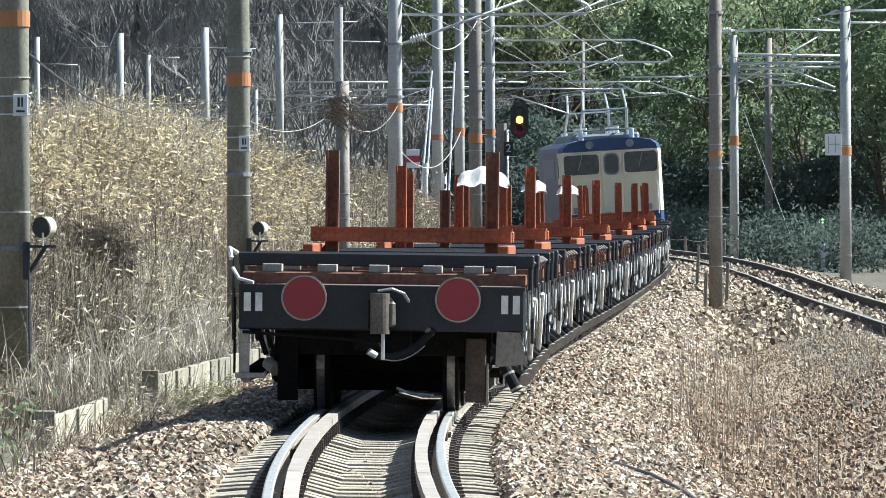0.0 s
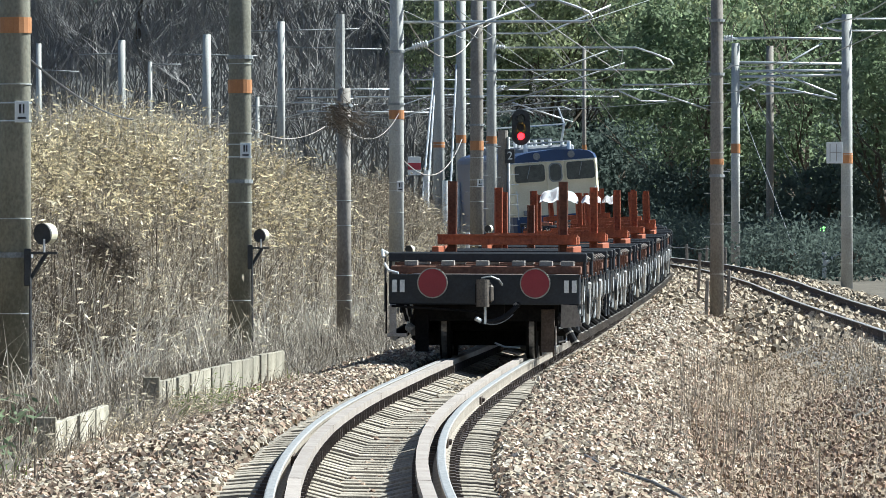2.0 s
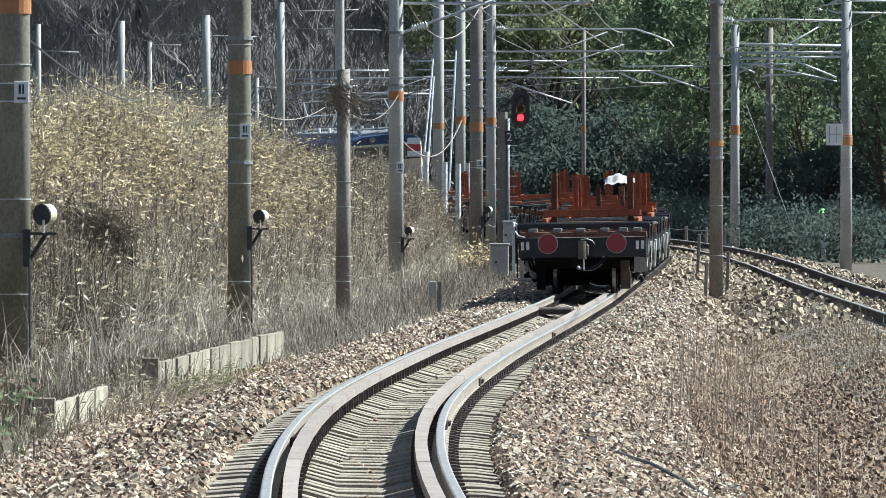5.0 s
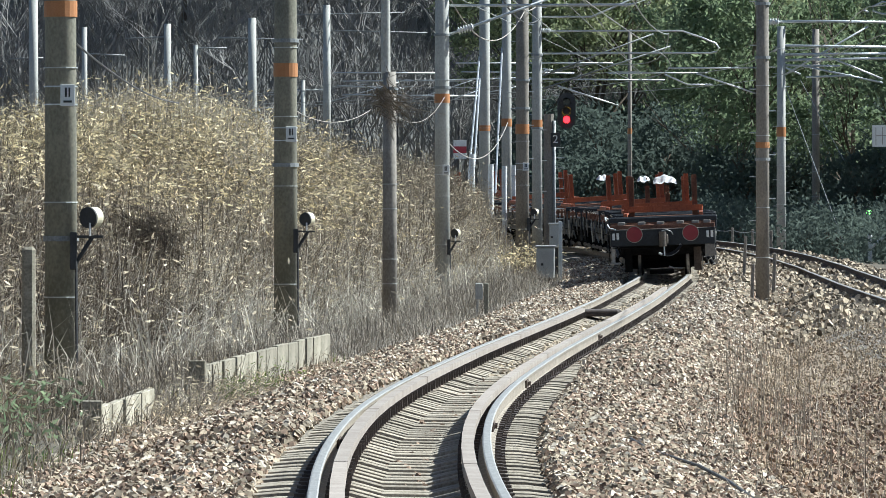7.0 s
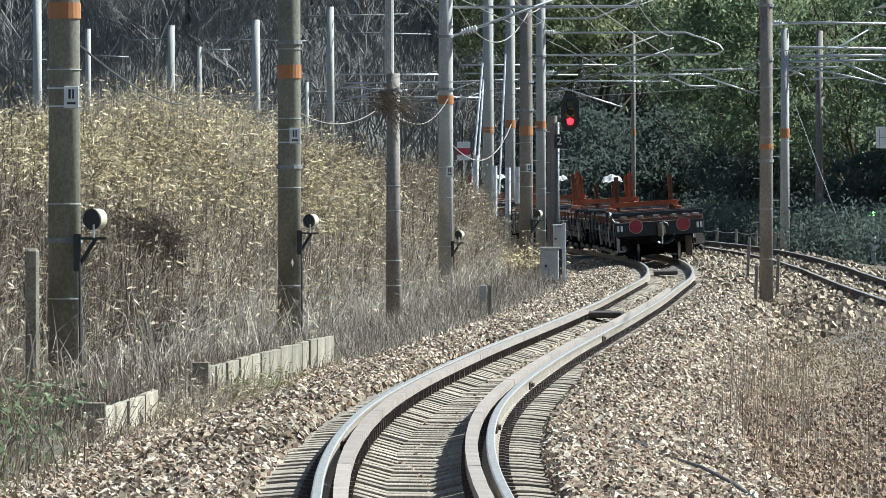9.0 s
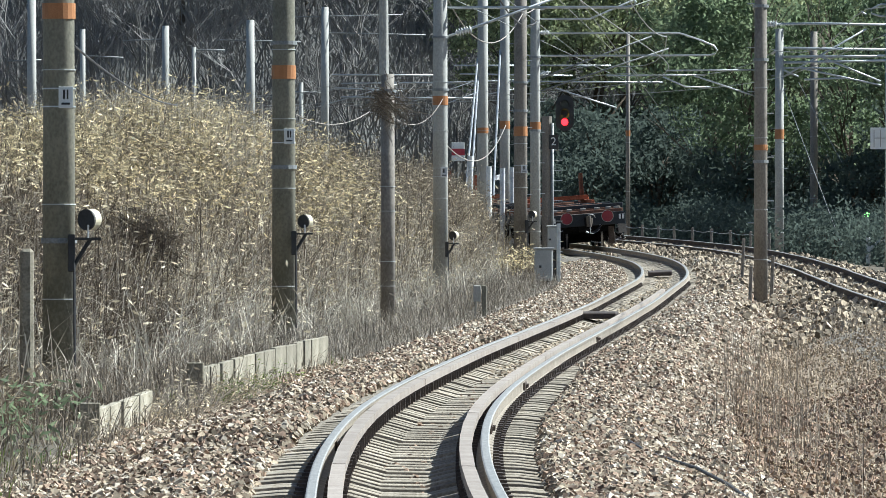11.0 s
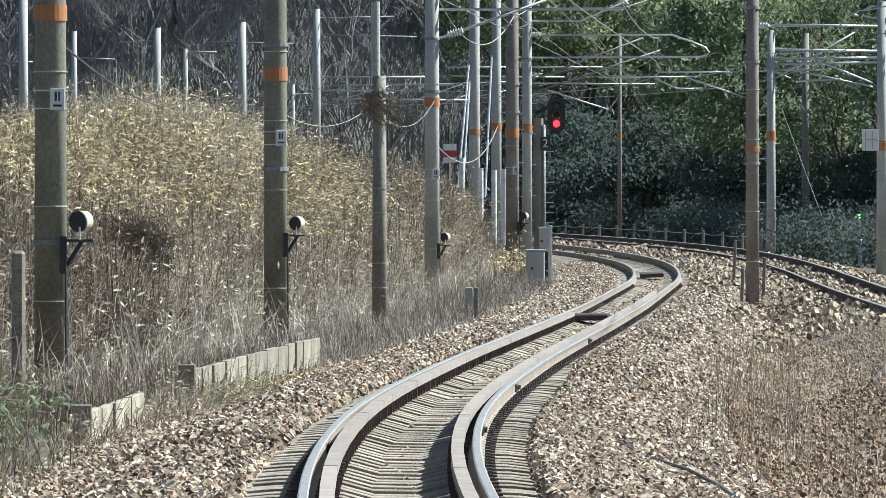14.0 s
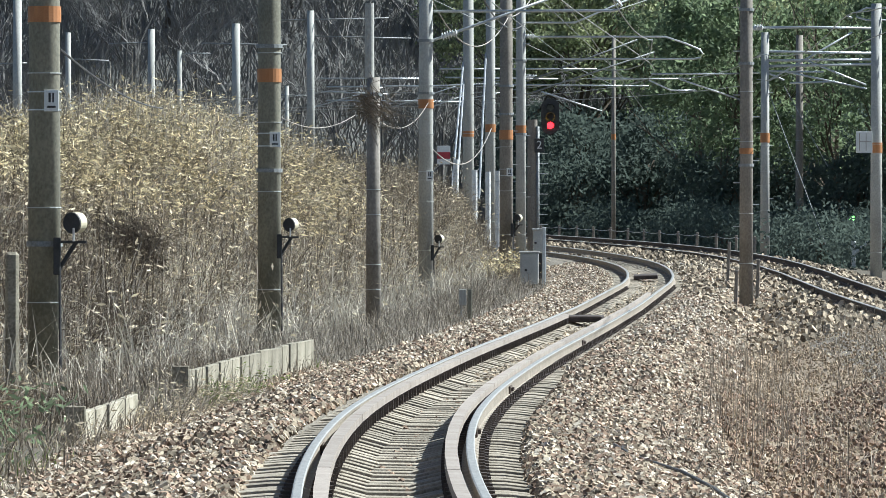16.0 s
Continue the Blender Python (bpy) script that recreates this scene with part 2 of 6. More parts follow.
_arc = np.concatenate([[0], np.cumsum(np.sqrt(1 + ((_slope[1:] + _slope[:-1]) / 2) ** 2) * D_STEP)])
_kernel = np.ones(25) / 25
_z = np.interp(D_ALL, [-60, 40, 50, 60, 72, 101, 120, 135, 150, 174, 209, 260, 400, 520], [-0.03, -0.04, -0.05, -0.09, -0.125, -0.15, -0.12, -0.06, 0.0, 0.14, 0.40, 0.82, 1.8, 2.4])
_z = np.convolve(np.pad(_z, 12, mode="edge"), _kernel, mode="valid")
_cant = np.interp(D_ALL, [-60, 54, 101, 150, 174, 209, 520], [-1.0, -1.0, 0.0, 1.5, 3.0, 4.3, 4.3])


def line_x(d):
    return float(np.interp(d, D_ALL, _x))


def line_z(d):
    return float(np.interp(d, D_ALL, _z))


def right_x(d):
    """Centre of the second track."""
    u = np.interp(d, [-60, 40, 80, 106, 132, 150, 165, 180, 200, 230, 520], [8.6, 6.95, 6.7, 5.75, 4.65, 4.0, 3.65, 3.5, 3.6, 3.6, 3.6])
    return line_x(d) + float(u)


def line_frame(d, centre=line_x, lift=0.0):
    x = centre(d)
    way = Vector((centre(d + 1) - centre(d - 1), 2, line_z(d + 1) - line_z(d - 1))).normalized()
    cant = float(np.interp(d, D_ALL, _cant))
    right = Vector((way.y, -way.x, 0)).normalized()
    up = right.cross(way)
    m = Matrix((right, way, up)).transposed().to_4x4()
    m = m @ pose(0, 0, 0, 0, -cant, 0)
    m.translation = (x, d, line_z(d) + lift)
    return m


def at_arc(arc):
    return float(np.interp(arc, _arc, D_ALL))


def ground_z(x, d):
    """Height of the ground."""
    u = x - line_x(d)
    ur = x - right_x(d)
    base = line_z(d)
    bank = float(np.interp(d, [60, 108, 125, 140, 153, 170, 200], [1.0, 1.0, 1.22, 1.52, 1.28, 1.02, 1.05]))
    near = float(np.interp(d, [60, 75, 150, 170, 190], [0.3, 0.0, 0.0, 1.2, 3.3]))
    v = u - near * min(1.0, max(0.0, (-u - 2.95) / 1.5))
    left = np.interp(v, [-60, -30, -16, -11, -9.0, -6.6, -5.2, -3.3, -2.95, -2.3, -1.55, -1.02, -0.95, 0], [1.6 * bank, 1.4 * bank, 1.7 * bank, 2.25 * bank, 1.95 * bank, 0.6 * bank, -0.22, -0.28, -0.36, -0.36, -0.20, -0.19, -0.27, -0.27])
    if u < 0:
        bed = min(1.0, max(0.0, (d - 44) / 7)) * min(1.0, max(0.0, (130 - d) / 40))
        shoulder = float(np.interp(u, [-2.9, -2.35, -1.9, -1.5, -1.1, -0.95, -0.84, -0.74], [-0.60, -0.36, -0.17, -0.10, -0.11, -0.13, -0.18, -0.60])) - (1 - bed) * 0.3
        return base + max(float(left), shoulder)
    heap = min(1.0, max(0.0, (d - 60) / 14))
    mid = float(np.interp(u, [0, 0.95, 1.02, 1.6, 2.3, 3.2], [-0.27, -0.27, -0.19, -0.20, -0.34, -0.52]))
    mid = max(mid, heap * float(np.interp(u, [0.70, 0.95, 1.4, 2.0, 2.6, 3.1], [-0.27, -0.15, -0.07, -0.06, -0.30, -0.52])) + (heap - 1) * 0.6) if u > 0.7 else mid
    other = float(np.interp(ur, [-3.0, -1.6, 1.6, 2.6, 6, 20, 60], [-0.55, -0.08, -0.08, -0.4, -0.6, -0.7, -0.5]))
    return base + max(mid, other) if ur < 0 else base + other


# ---------------------------------------------------------------- ground
def build_ground():
    rows = np.concatenate([np.arange(-60, 20, 8), np.arange(20, 180, 1.0), np.arange(180, 300, 3), np.arange(300, 900, 25)])
    cols = np.concatenate([np.arange(-300, -60, 20), np.arange(-60, -12, 3), np.arange(-12, 13, 0.22), np.arange(13, 60, 3), np.arange(60, 320, 20)])
    verts, faces = [], []
    for d in rows:
        dd = min(d, 500)
        for c in cols:
            x = line_x(dd) * (1 if d < 260 else max(0, 1 - (d - 260) / 120)) + c
            z = ground_z(line_x(dd) + c, dd)
            rough = 0.05 * noise.noise((x * 1.3, d * 0.8, 0)) if abs(c) > 1.7 else 0.0
            verts.append((x, d, z + rough))
    n = len(cols)
    for i in range(len(rows) - 1):
        for j in range(n - 1):
            faces.append((i * n + j, i * n + j + 1, (i + 1) * n + j + 1, (i + 1) * n + j))
    ob = raw("ground", verts, faces, BALLAST)
    ob.data.materials.append(EARTH)
    ob.data.materials.append(LITTER)
    idx = []
    for i in range(len(rows) - 1):
        for j in range(n - 1):
            c = cols[j]
            ur = c - (right_x(min(rows[i], 500)) - line_x(min(rows[i], 500)))
            idx.append(1 if (c < -3.0 or ur > 3.2) else (2 if (c > 2.5 and ur < -2.3) else 0))
    ob.data.polygons.foreach_set("material_index", idx)
    ob.data.polygons.foreach_set("use_smooth", [True] * len(idx))
    tagged(ob, "ballast, bare earth and leaf litter beside the railway", "ground", kind="structure")


build_ground()
RNG = np.random.default_rng(7)


def scatter_stones(name, label, count, ulo, uhi, dlo, dhi, size, centre=line_x, power=1.0, mat=None):
    """Broken stones, joined: squashed irregular blocks lying on the ground."""
    corner = np.array([[-1, -1, -1], [1, -1, -1], [1, 1, -1], [-1, 1, -1], [-1, -1, 1], [1, -1, 1], [1, 1, 1], [-1, 1, 1]], float)
    quad = np.array([[4, 5, 6, 7], [0, 1, 5, 4], [1, 2, 6, 5], [2, 3, 7, 6], [3, 0, 4, 7]])
    d = dlo + (dhi - dlo) * RNG.random(count) ** power
    u = ulo + (uhi - ulo) * RNG.random(count)
    verts = np.empty((count, 8, 3))
    for i in range(count):
        x = centre(d[i]) + u[i]
        z = ground_z(x, d[i])
        s = size * (0.6 + 0.8 * RNG.random()) * 0.5
        c = corner * (1 + 0.45 * (RNG.random((8, 3)) - 0.5)) * np.array([1.1, 0.85, 0.9]) * s
        c[4:, :2] *= 0.45 + 0.4 * RNG.random()
        a, b, g = RNG.random(3) * (6.28, 1.5, 1.5) - (0, 0.75, 0.75)
        r = np.array(Euler((b, g, a)).to_matrix())
        verts[i] = c @ r.T + (x, d[i], z + s * (0.1 + 1.7 * RNG.random()))
    faces = (quad[None] + (np.arange(count) * 8)[:, None, None]).reshape(-1, 4)
    ob = raw(name, verts.reshape(-1, 3).tolist(), faces.tolist(), mat or STONE)
    return tagged(ob, label, "ballast", kind="stuff")


# ---------------------------------------------------------------- track
SLEEPER_PITCH = 0.58


def sleeper_mesh():
    bm = bmesh.new()
    prof = [(-1.0, -0.185), (-0.80, -0.165), (-0.36, -0.160), (-0.15, -0.215), (0.15, -0.215), (0.36, -0.160), (0.80, -0.165), (1.0, -0.185)]
    rows = []
    for x, top in prof:
        rows.append([bm.verts.new((x, y, z)) for y, z in ((-0.125, -0.33), (-0.085, top - 0.006), (-0.070, top), (0.070, top), (0.085, top - 0.006), (0.125, -0.33))])
    for a, b in zip(rows, rows[1:]):
        for k in range(5):
            bm.faces.new((a[k], b[k], b[k + 1], a[k + 1]))
    bm.faces.new(rows[0])
    bm.faces.new(rows[-1][::-1])
    bmesh.ops.recalc_face_normals(bm, faces=bm.faces)
    me = bpy.data.meshes.new("sleeper")
    bm.to_mesh(me)
    bm.free()
    me.materials.append(SLEEPER)
    return me


def rail_profile(name, us, zs, mat, parent, dlo, dhi, centre, lift, step=1.0, label=""):
    verts, faces = [], []
    ds = np.arange(dlo, dhi + 0.01, step)
    n = len(us)
    for d in ds:
        m = line_frame(d, centre, lift)
        for u, z in zip(us, zs):
            verts.append(m @ Vector((u, 0, z)))
    for i in range(len(ds) - 1):
        for j in range(n):
            k = (j + 1) % n
            faces.append((i * n + j, i * n + k, (i + 1) * n + k, (i + 1) * n + j))
    faces.append(tuple(range(n)))
    faces.append(tuple((len(ds) - 1) * n + j for j in range(n))[::-1])
    ob = raw(name, verts, faces, mat, parent)
    if label:
        tagged(ob, label)
    return ob


def rail(parent, u, dlo, dhi, centre, lift, side):
    """Foot and web in rust, and the polished head as a sub-part."""
    us = [-0.062, 0.062, 0.062, 0.012, 0.010, 0.030, 0.030, -0.030, -0.030, -0.010, -0.012, -0.062]
    zs = [-0.153, -0.153, -0.142, -0.125, -0.045, -0.035, -0.012, -0.012, -0.035, -0.045, -0.125, -0.142]
    web = rail_profile("rail", [a + u for a in us], zs, side, parent, dlo, dhi, centre, lift, label="brown rusty rail foot and web")
    hu, hz = [-0.0325, -0.0325, -0.024, 0.024, 0.0325, 0.0325], [-0.012, -0.005, 0.0, 0.0, -0.005, -0.012]
    rail_profile("rail_head", [a + u for a in hu], hz, RAIL_TOP, web, dlo, dhi, centre, lift, label="bright polished running surface")
    return web


def build_track(name, centre, lift, dlo, dhi, label, guards):
    track = tagged(new(name), label, "railway track", kind="structure")
    for u in (-0.566, 0.566):
        # Second track takes the darkened rust in place of its shadow band.
        rail(track, u, -40, dhi, centre, lift, RAIL_SIDE if guards else RAIL_DARK_SHADE)
    me = sleeper_mesh()
    d, n = dlo, 0
    while d < dhi and n < 300:
        ob = new("sleeper", me)
        ob.parent = track
        ob.matrix_basis = line_frame(d, centre, lift) @ pose(random.uniform(-0.02, 0.02), 0, random.uniform(-0.006, 0.006), 0, 0, random.uniform(-0.7, 0.7))
        d += SLEEPER_PITCH
        n += 1
    v, f = [], []
    d = dlo - SLEEPER_PITCH
    while d > -40:
        m = line_frame(d, centre, lift)
        k = len(v)
        v += [m @ p.co for p in me.vertices]
        f += [tuple(k + i for i in p.vertices) for p in me.polygons]
        d -= SLEEPER_PITCH
    tagged(raw("near_sleepers", v, f, SLEEPER, track), "concrete sleepers running on towards the viewpoint", kind="stuff")
    if guards:
        for u, lo, hi in ((-0.425, 30, 112), (0.425, 30, 135)):
            d = lo
            while d < hi:
                e = min(d + 11.5, hi)
                rail_profile("guard_rail", [u - 0.045, u + 0.045, u + 0.045, u - 0.045], [-0.055, -0.055, 0.012, 0.012], GUARD, track, d, e - 0.06, centre, lift, step=2.86, label="dull brown steel guard rail inside the running rail")
                d = e
    return track


track_main = build_track("track_main", line_x, 0.0, 24, 330, "single curving railway line on concrete sleepers with guard rails", True)
track_far = build_track("track_second", right_x, 0.12, 60, 330, "rusty second railway line curving behind the first", False)


def build_clips():
    """Rail clips and guard brackets, too many to count."""
    bm_v, bm_f = [], []

    def add(m, x0, x1, y0, y1, z0, z1):
        k = len(bm_v)
        for p in ((x0, y0, z0), (x1, y0, z0), (x1, y1, z0), (x0, y1, z0), (x0, y0, z1), (x1, y0, z1), (x1, y1, z1), (x0, y1, z1)):
            bm_v.append(m @ Vector(p))
        for f in ((4, 5, 6, 7), (0, 1, 5, 4), (1, 2, 6, 5), (2, 3, 7, 6), (3, 0, 4, 7)):
            bm_f.append(tuple(k + i for i in f))

    d = 24
    while d < 150:
        m = line_frame(d)
        for s in (-1, 1):
            add(m, s * 0.566 - 0.14, s * 0.566 + 0.14, -0.07, 0.07, -0.165, -0.145)
            for o in (-0.085, 0.085):
                add(m, s * 0.566 + o - 0.022, s * 0.566 + o + 0.022, -0.045, 0.045, -0.15, -0.095)
            if d < 112:
                add(m, s * 0.425 - 0.02, s * 0.425 + 0.02, -0.03, 0.03, -0.15, -0.055)
                add(m, s * 0.368 - 0.012, s * 0.368 + 0.012, -0.02, 0.02, -0.15, -0.055)
        d += SLEEPER_PITCH
    ob = raw("rail_clips", bm_v, bm_f, FROG, track_main)
    tagged(ob, "dark steel clips and brackets", kind="stuff")


build_clips()


for u, d in ((0.566, 66.0), (0.566, 91.0), (-0.566, 70.5), (-0.566, 95.5), (0.566, 52.0), (-0.566, 47.5)):
    for side in (-1, 1):
        bm = box(u + side * 0.022 - 0.012, u + side * 0.022 + 0.012, -0.28, 0.28, -0.125, -0.045, bevel=0.006)
        for k in (-0.2, -0.07, 0.07, 0.2):
            box(u + side * 0.045 - 0.012, u + side * 0.045 + 0.012, k - 0.018, k + 0.018, -0.10, -0.065, bm=bm)
        ob = part("fishplate", bm, RAIL_DARK_SHADE, track_main, "bolted dark steel fishplate")
        ob.matrix_basis = line_frame(d)


def crossing_plate(d, u0, u1, length):
    bm = box(u0, u1, -length / 2, length / 2, -0.14, -0.03, bevel=0.02)
    ob = part("track_device", bm, FROG)
    ob.matrix_world = line_frame(d)
    tagged(ob, "flat dark steel box lying between the rails", "track device", group="boxes between the rails")


crossing_plate(111, -0.45, 0.20, 1.3)
crossing_plate(163, -0.42, 0.20, 2.4)


# ---------------------------------------------------------------- low retaining wall
def build_low_wall():
    wall = tagged(new("low_wall"), "low weathered concrete plank wall holding back the bank", "retaining wall", kind="structure")
    for lo, hi, height in ((55.5, 60.5, 0.46), (67.5, 86.0, 0.56)):
        d = lo
        while d < hi:
            w = random.uniform(1.1, 1.8)
            bm = box(-0.035, 0.035, 0.0, w - random.uniform(0.12, 0.3), -0.5, height + random.uniform(-0.012, 0.008), bevel=0.006)
            ob = part("plank", bm, CONCRETE, wall)
            x = line_x(d) - 2.95
            ob.matrix_basis = Matrix.Translation((x, d, line_z(d) - 0.50)) @ Matrix.Rotation(-math.atan(line_x(d + 1) - line_x(d)) + random.uniform(-0.012, 0.012), 4, "Z")
            d += w
        post = part("post", box(-0.12, 0.06, -0.07, 0.0, -0.5, height + 0.06, bevel=0.01), CONCRETE, wall)
        post.matrix_basis = Matrix.Translation((line_x(lo) - 2.95, lo - 0.01, line_z(lo) - 0.5))


build_low_wall()


# ---------------------------------------------------------------- poles
def place(px, d):
    """Ground point seen at picture abscissa px (of the resting view) at distance d."""
    x = (px - 784) * d / FOCAL
    return x, d, ground_z(x, d)


def up_at(py, d):
    """World height that shows at ordinate py at distance d."""
    return EYE - (py - 373) * d / FOCAL


def pole(px, d, dia, top, mat, label, bands=(), plates=(), straps=(), group="line poles"):
    x, y, z = place(px, d)
    z -= 0.1
    ob = thing("line_pole", Matrix.Translation((x, y, z)), label, "pole", group)
    h = top - z
    r = dia / 2
    part("shaft", rod([(0, 0, -0.5), (0, 0, h * 0.5), (0, 0, h)], r * 1.04, 32, r_end=r * 0.88), mat, ob, smooth=True)
    for lo, hi in bands:
        a, b = up_at(hi, d) - z, up_at(lo, d) - z
        part("band", rod([(0, 0, a), (0, 0, b)], r * 1.02 + 0.004, 20), ORANGE, ob, "orange painted band", smooth=False)
    for lo, hi, text in plates:
        a, b = up_at(hi, d) - z, up_at(lo, d) - z
        w = r * 0.9
        plate = part("number_plate", box(r * 0.05, r * 0.05 + w, -r - 0.022, -r - 0.010, a, b, bevel=0.003), WHITE, ob, "white enamel plate with dark bars")
        for k, (x0, x1, z0, z1) in enumerate(((0.30, 0.46, 0.42, 0.86), (0.56, 0.68, 0.42, 0.86), (0.2, 0.8, 0.16, 0.26))):
            part("marking", box(r * 0.05 + w * x0, r * 0.05 + w * x1, -r - 0.027, -r - 0.022, a + (b - a) * z0, a + (b - a) * z1), INK, plate, "dark unreadable bar")
        for zz in (a + 0.02, b - 0.02):
            part("strap", rod([(0, 0, zz - 0.008), (0, 0, zz + 0.008)], r * 1.02 + 0.006, 16), GALVANISED, ob, "thin steel strap")
    for k in range(4):
        zz = 0.35 + h * (0.06 + 0.13 * k) + 0.15 * ((px * 7 + k * 5) % 3)
        part("hoop", rod([(0, 0, zz - 0.006), (0, 0, zz + 0.006)], r * 1.04 + 0.003, 16), GREY_PAINT, ob, "thin pale hoop")
    for s in straps:
        zz = up_at(s, d) - z
        part("collar", rod([(0, 0, zz - 0.03), (0, 0, zz + 0.03)], r * 1.02 + 0.02, 16), DULL_STEEL, ob, "steel pole collar")
    return ob


P1 = pole(91, 72, 0.365, 9.0, POLE_DARK, "thick dark mossy concrete line pole with orange band", bands=[(10, 38)], plates=[(158, 196, "")], straps=[430])
P2 = pole(489, 99, 0.365, 9.0, POLE_DARK, "thick dark mossy concrete line pole with orange band", bands=[(120, 144)], plates=[(232, 259, "")], straps=[80, 300])
P3 = pole(673, 112, 0.26, up_at(135, 112), POLE_BROWN, "short brown pole with a thin grey extension on top", straps=[165])
P4 = pole(766, 147, 0.345, 9.5, POLE_PALE, "pale grey concrete line pole with orange band", bands=[(174, 190)], plates=[(300, 318, "")], straps=[70, 163])
P6 = pole(908, 170, 0.36, 10.0, POLE_BROWN, "brown-grey concrete line pole with orange band", bands=[(228, 245)], plates=[(296, 310, "")], straps=[150, 200])
P7 = pole(934, 186, 0.30, 10.5, POLE_PALE, "pale concrete line pole beside the signal", bands=[(220, 234)], straps=[105, 235])
P5A = pole(841, 205, 0.36, 11.0, POLE_PALE, "pale concrete pole behind the bank held by stays", bands=[(230, 240)])
P5B = pole(880, 225, 0.36, 11.0, POLE_PALE, "pale concrete pole behind the bank held by stays", bands=[(218, 232)])
PR = pole(1333, 130, 0.275, 8.6, POLE_BROWN, "slender brown-grey pole between the tracks with orange band", bands=[(260, 270)], straps=[15, 110, 290])
PR2 = pole(1366, 215, 0.31, up_at(55, 215), POLE_PALE, "grey concrete pole with climbing pegs behind the second track", bands=[(233, 250)])
PR3 = pole(1427, 240, 0.30, up_at(60, 240), POLE_BROWN, "dark far pole before the trees")
PR4 = pole(1563, 183, 0.34, up_at(4, 183), POLE_PALE, "pale pole beyond the second track with orange band", bands=[(250, 268)])
PF = pole(1098, 248, 0.17, up_at(60, 248), POLE_BROWN, "slender pole before the dark wood", bands=[(235, 245)])
for px, d, top, dia in ((562, 215, 17, 0.27), (430, 240, 40, 0.34), (43, 190, -10, 0.29), (133, 230, 56, 0.22), (280, 290, 50, 0.36), (330, 290, 88, 0.22), (520, 290, 150, 0.2)):
    pole(px, d, dia, up_at(top, d), POLE_PALE, "pale concrete pole standing behind the overgrown bank", group="poles behind the bank")


# ---------------------------------------------------------------- the train
CAR = 14.7
BOGIE = 4.75


def bogie(parent, y):
    b = part("bogie", box(-0.95, -0.80, y - 1.2, y + 1.2, 0.36, 0.60, bevel=0.03), GREASE_SHADE, parent, "greasy bogie frame, blackened for the shade under the wagon")
    part("side_frame", box(0.80, 0.95, y - 1.2, y + 1.2, 0.36, 0.60, bevel=0.03), GREASE_SHADE, b)
    part("bolster", box(-1.0, 1.0, y - 0.2, y + 0.2, 0.42, 0.72, bevel=0.02), GREASE_SHADE, b)
    # Dark beams added between the wheels to fill the shaded gap.
    for k in (-0.32, 0.32, 1.35):
        part("shade_fill_beam", box(-0.9, 0.9, y + k - 0.05, y + k + 0.05, 0.16, 0.44, bevel=0.02), GREASE_SHADE, b)
    for s in (-1, 1):
        part("spring_nest", box(s * 0.98, s * 1.06, y - 0.30, y + 0.30, 0.22, 0.52, bevel=0.03), GREASE_SHADE, b)
    for yy in (y - 0.83, y + 0.83):
        for s in (-1, 1):
            w = part("wheel", rod([(s * 0.50, yy, 0.43), (s * 0.53, yy, 0.43), (s * 0.535, yy, 0.43), (s * 0.635, yy, 0.43)], 0.43, 28), GREASE_SHADE, b)
            part("tread", rod([(s * 0.54, yy, 0.431), (s * 0.61, yy, 0.431)], 0.432, 40), TREAD, b, "worn shiny wheel tread", smooth=False)
            part("axle_box", box(s * 0.78, s * 1.04, yy - 0.14, yy + 0.14, 0.30, 0.58, bevel=0.04), GREASE_SHADE, b)
        part("axle", rod([(-0.75, yy, 0.43), (0.75, yy, 0.43)], 0.075, 12), GREASE_SHADE, b)
    return b


def stake(name, parent, x, y, top, w, mat):
    bm = box(x - w / 2, x + w / 2, y - 0.015, y + 0.015, 1.15, top)
    box(x - w / 2, x - w / 2 + 0.02, y - 0.07, y + 0.07, 1.15, top, bm=bm)
    box(x + w / 2 - 0.02, x + w / 2, y - 0.07, y + 0.07, 1.15, top, bm=bm)
    for k in range(6):
        box(x - 0.012, x + 0.012, y - 0.02, y - 0.014, 1.5 + k * 0.15, 1.56 + k * 0.15, bm=bm)
    return part(name, bm, mat, parent)


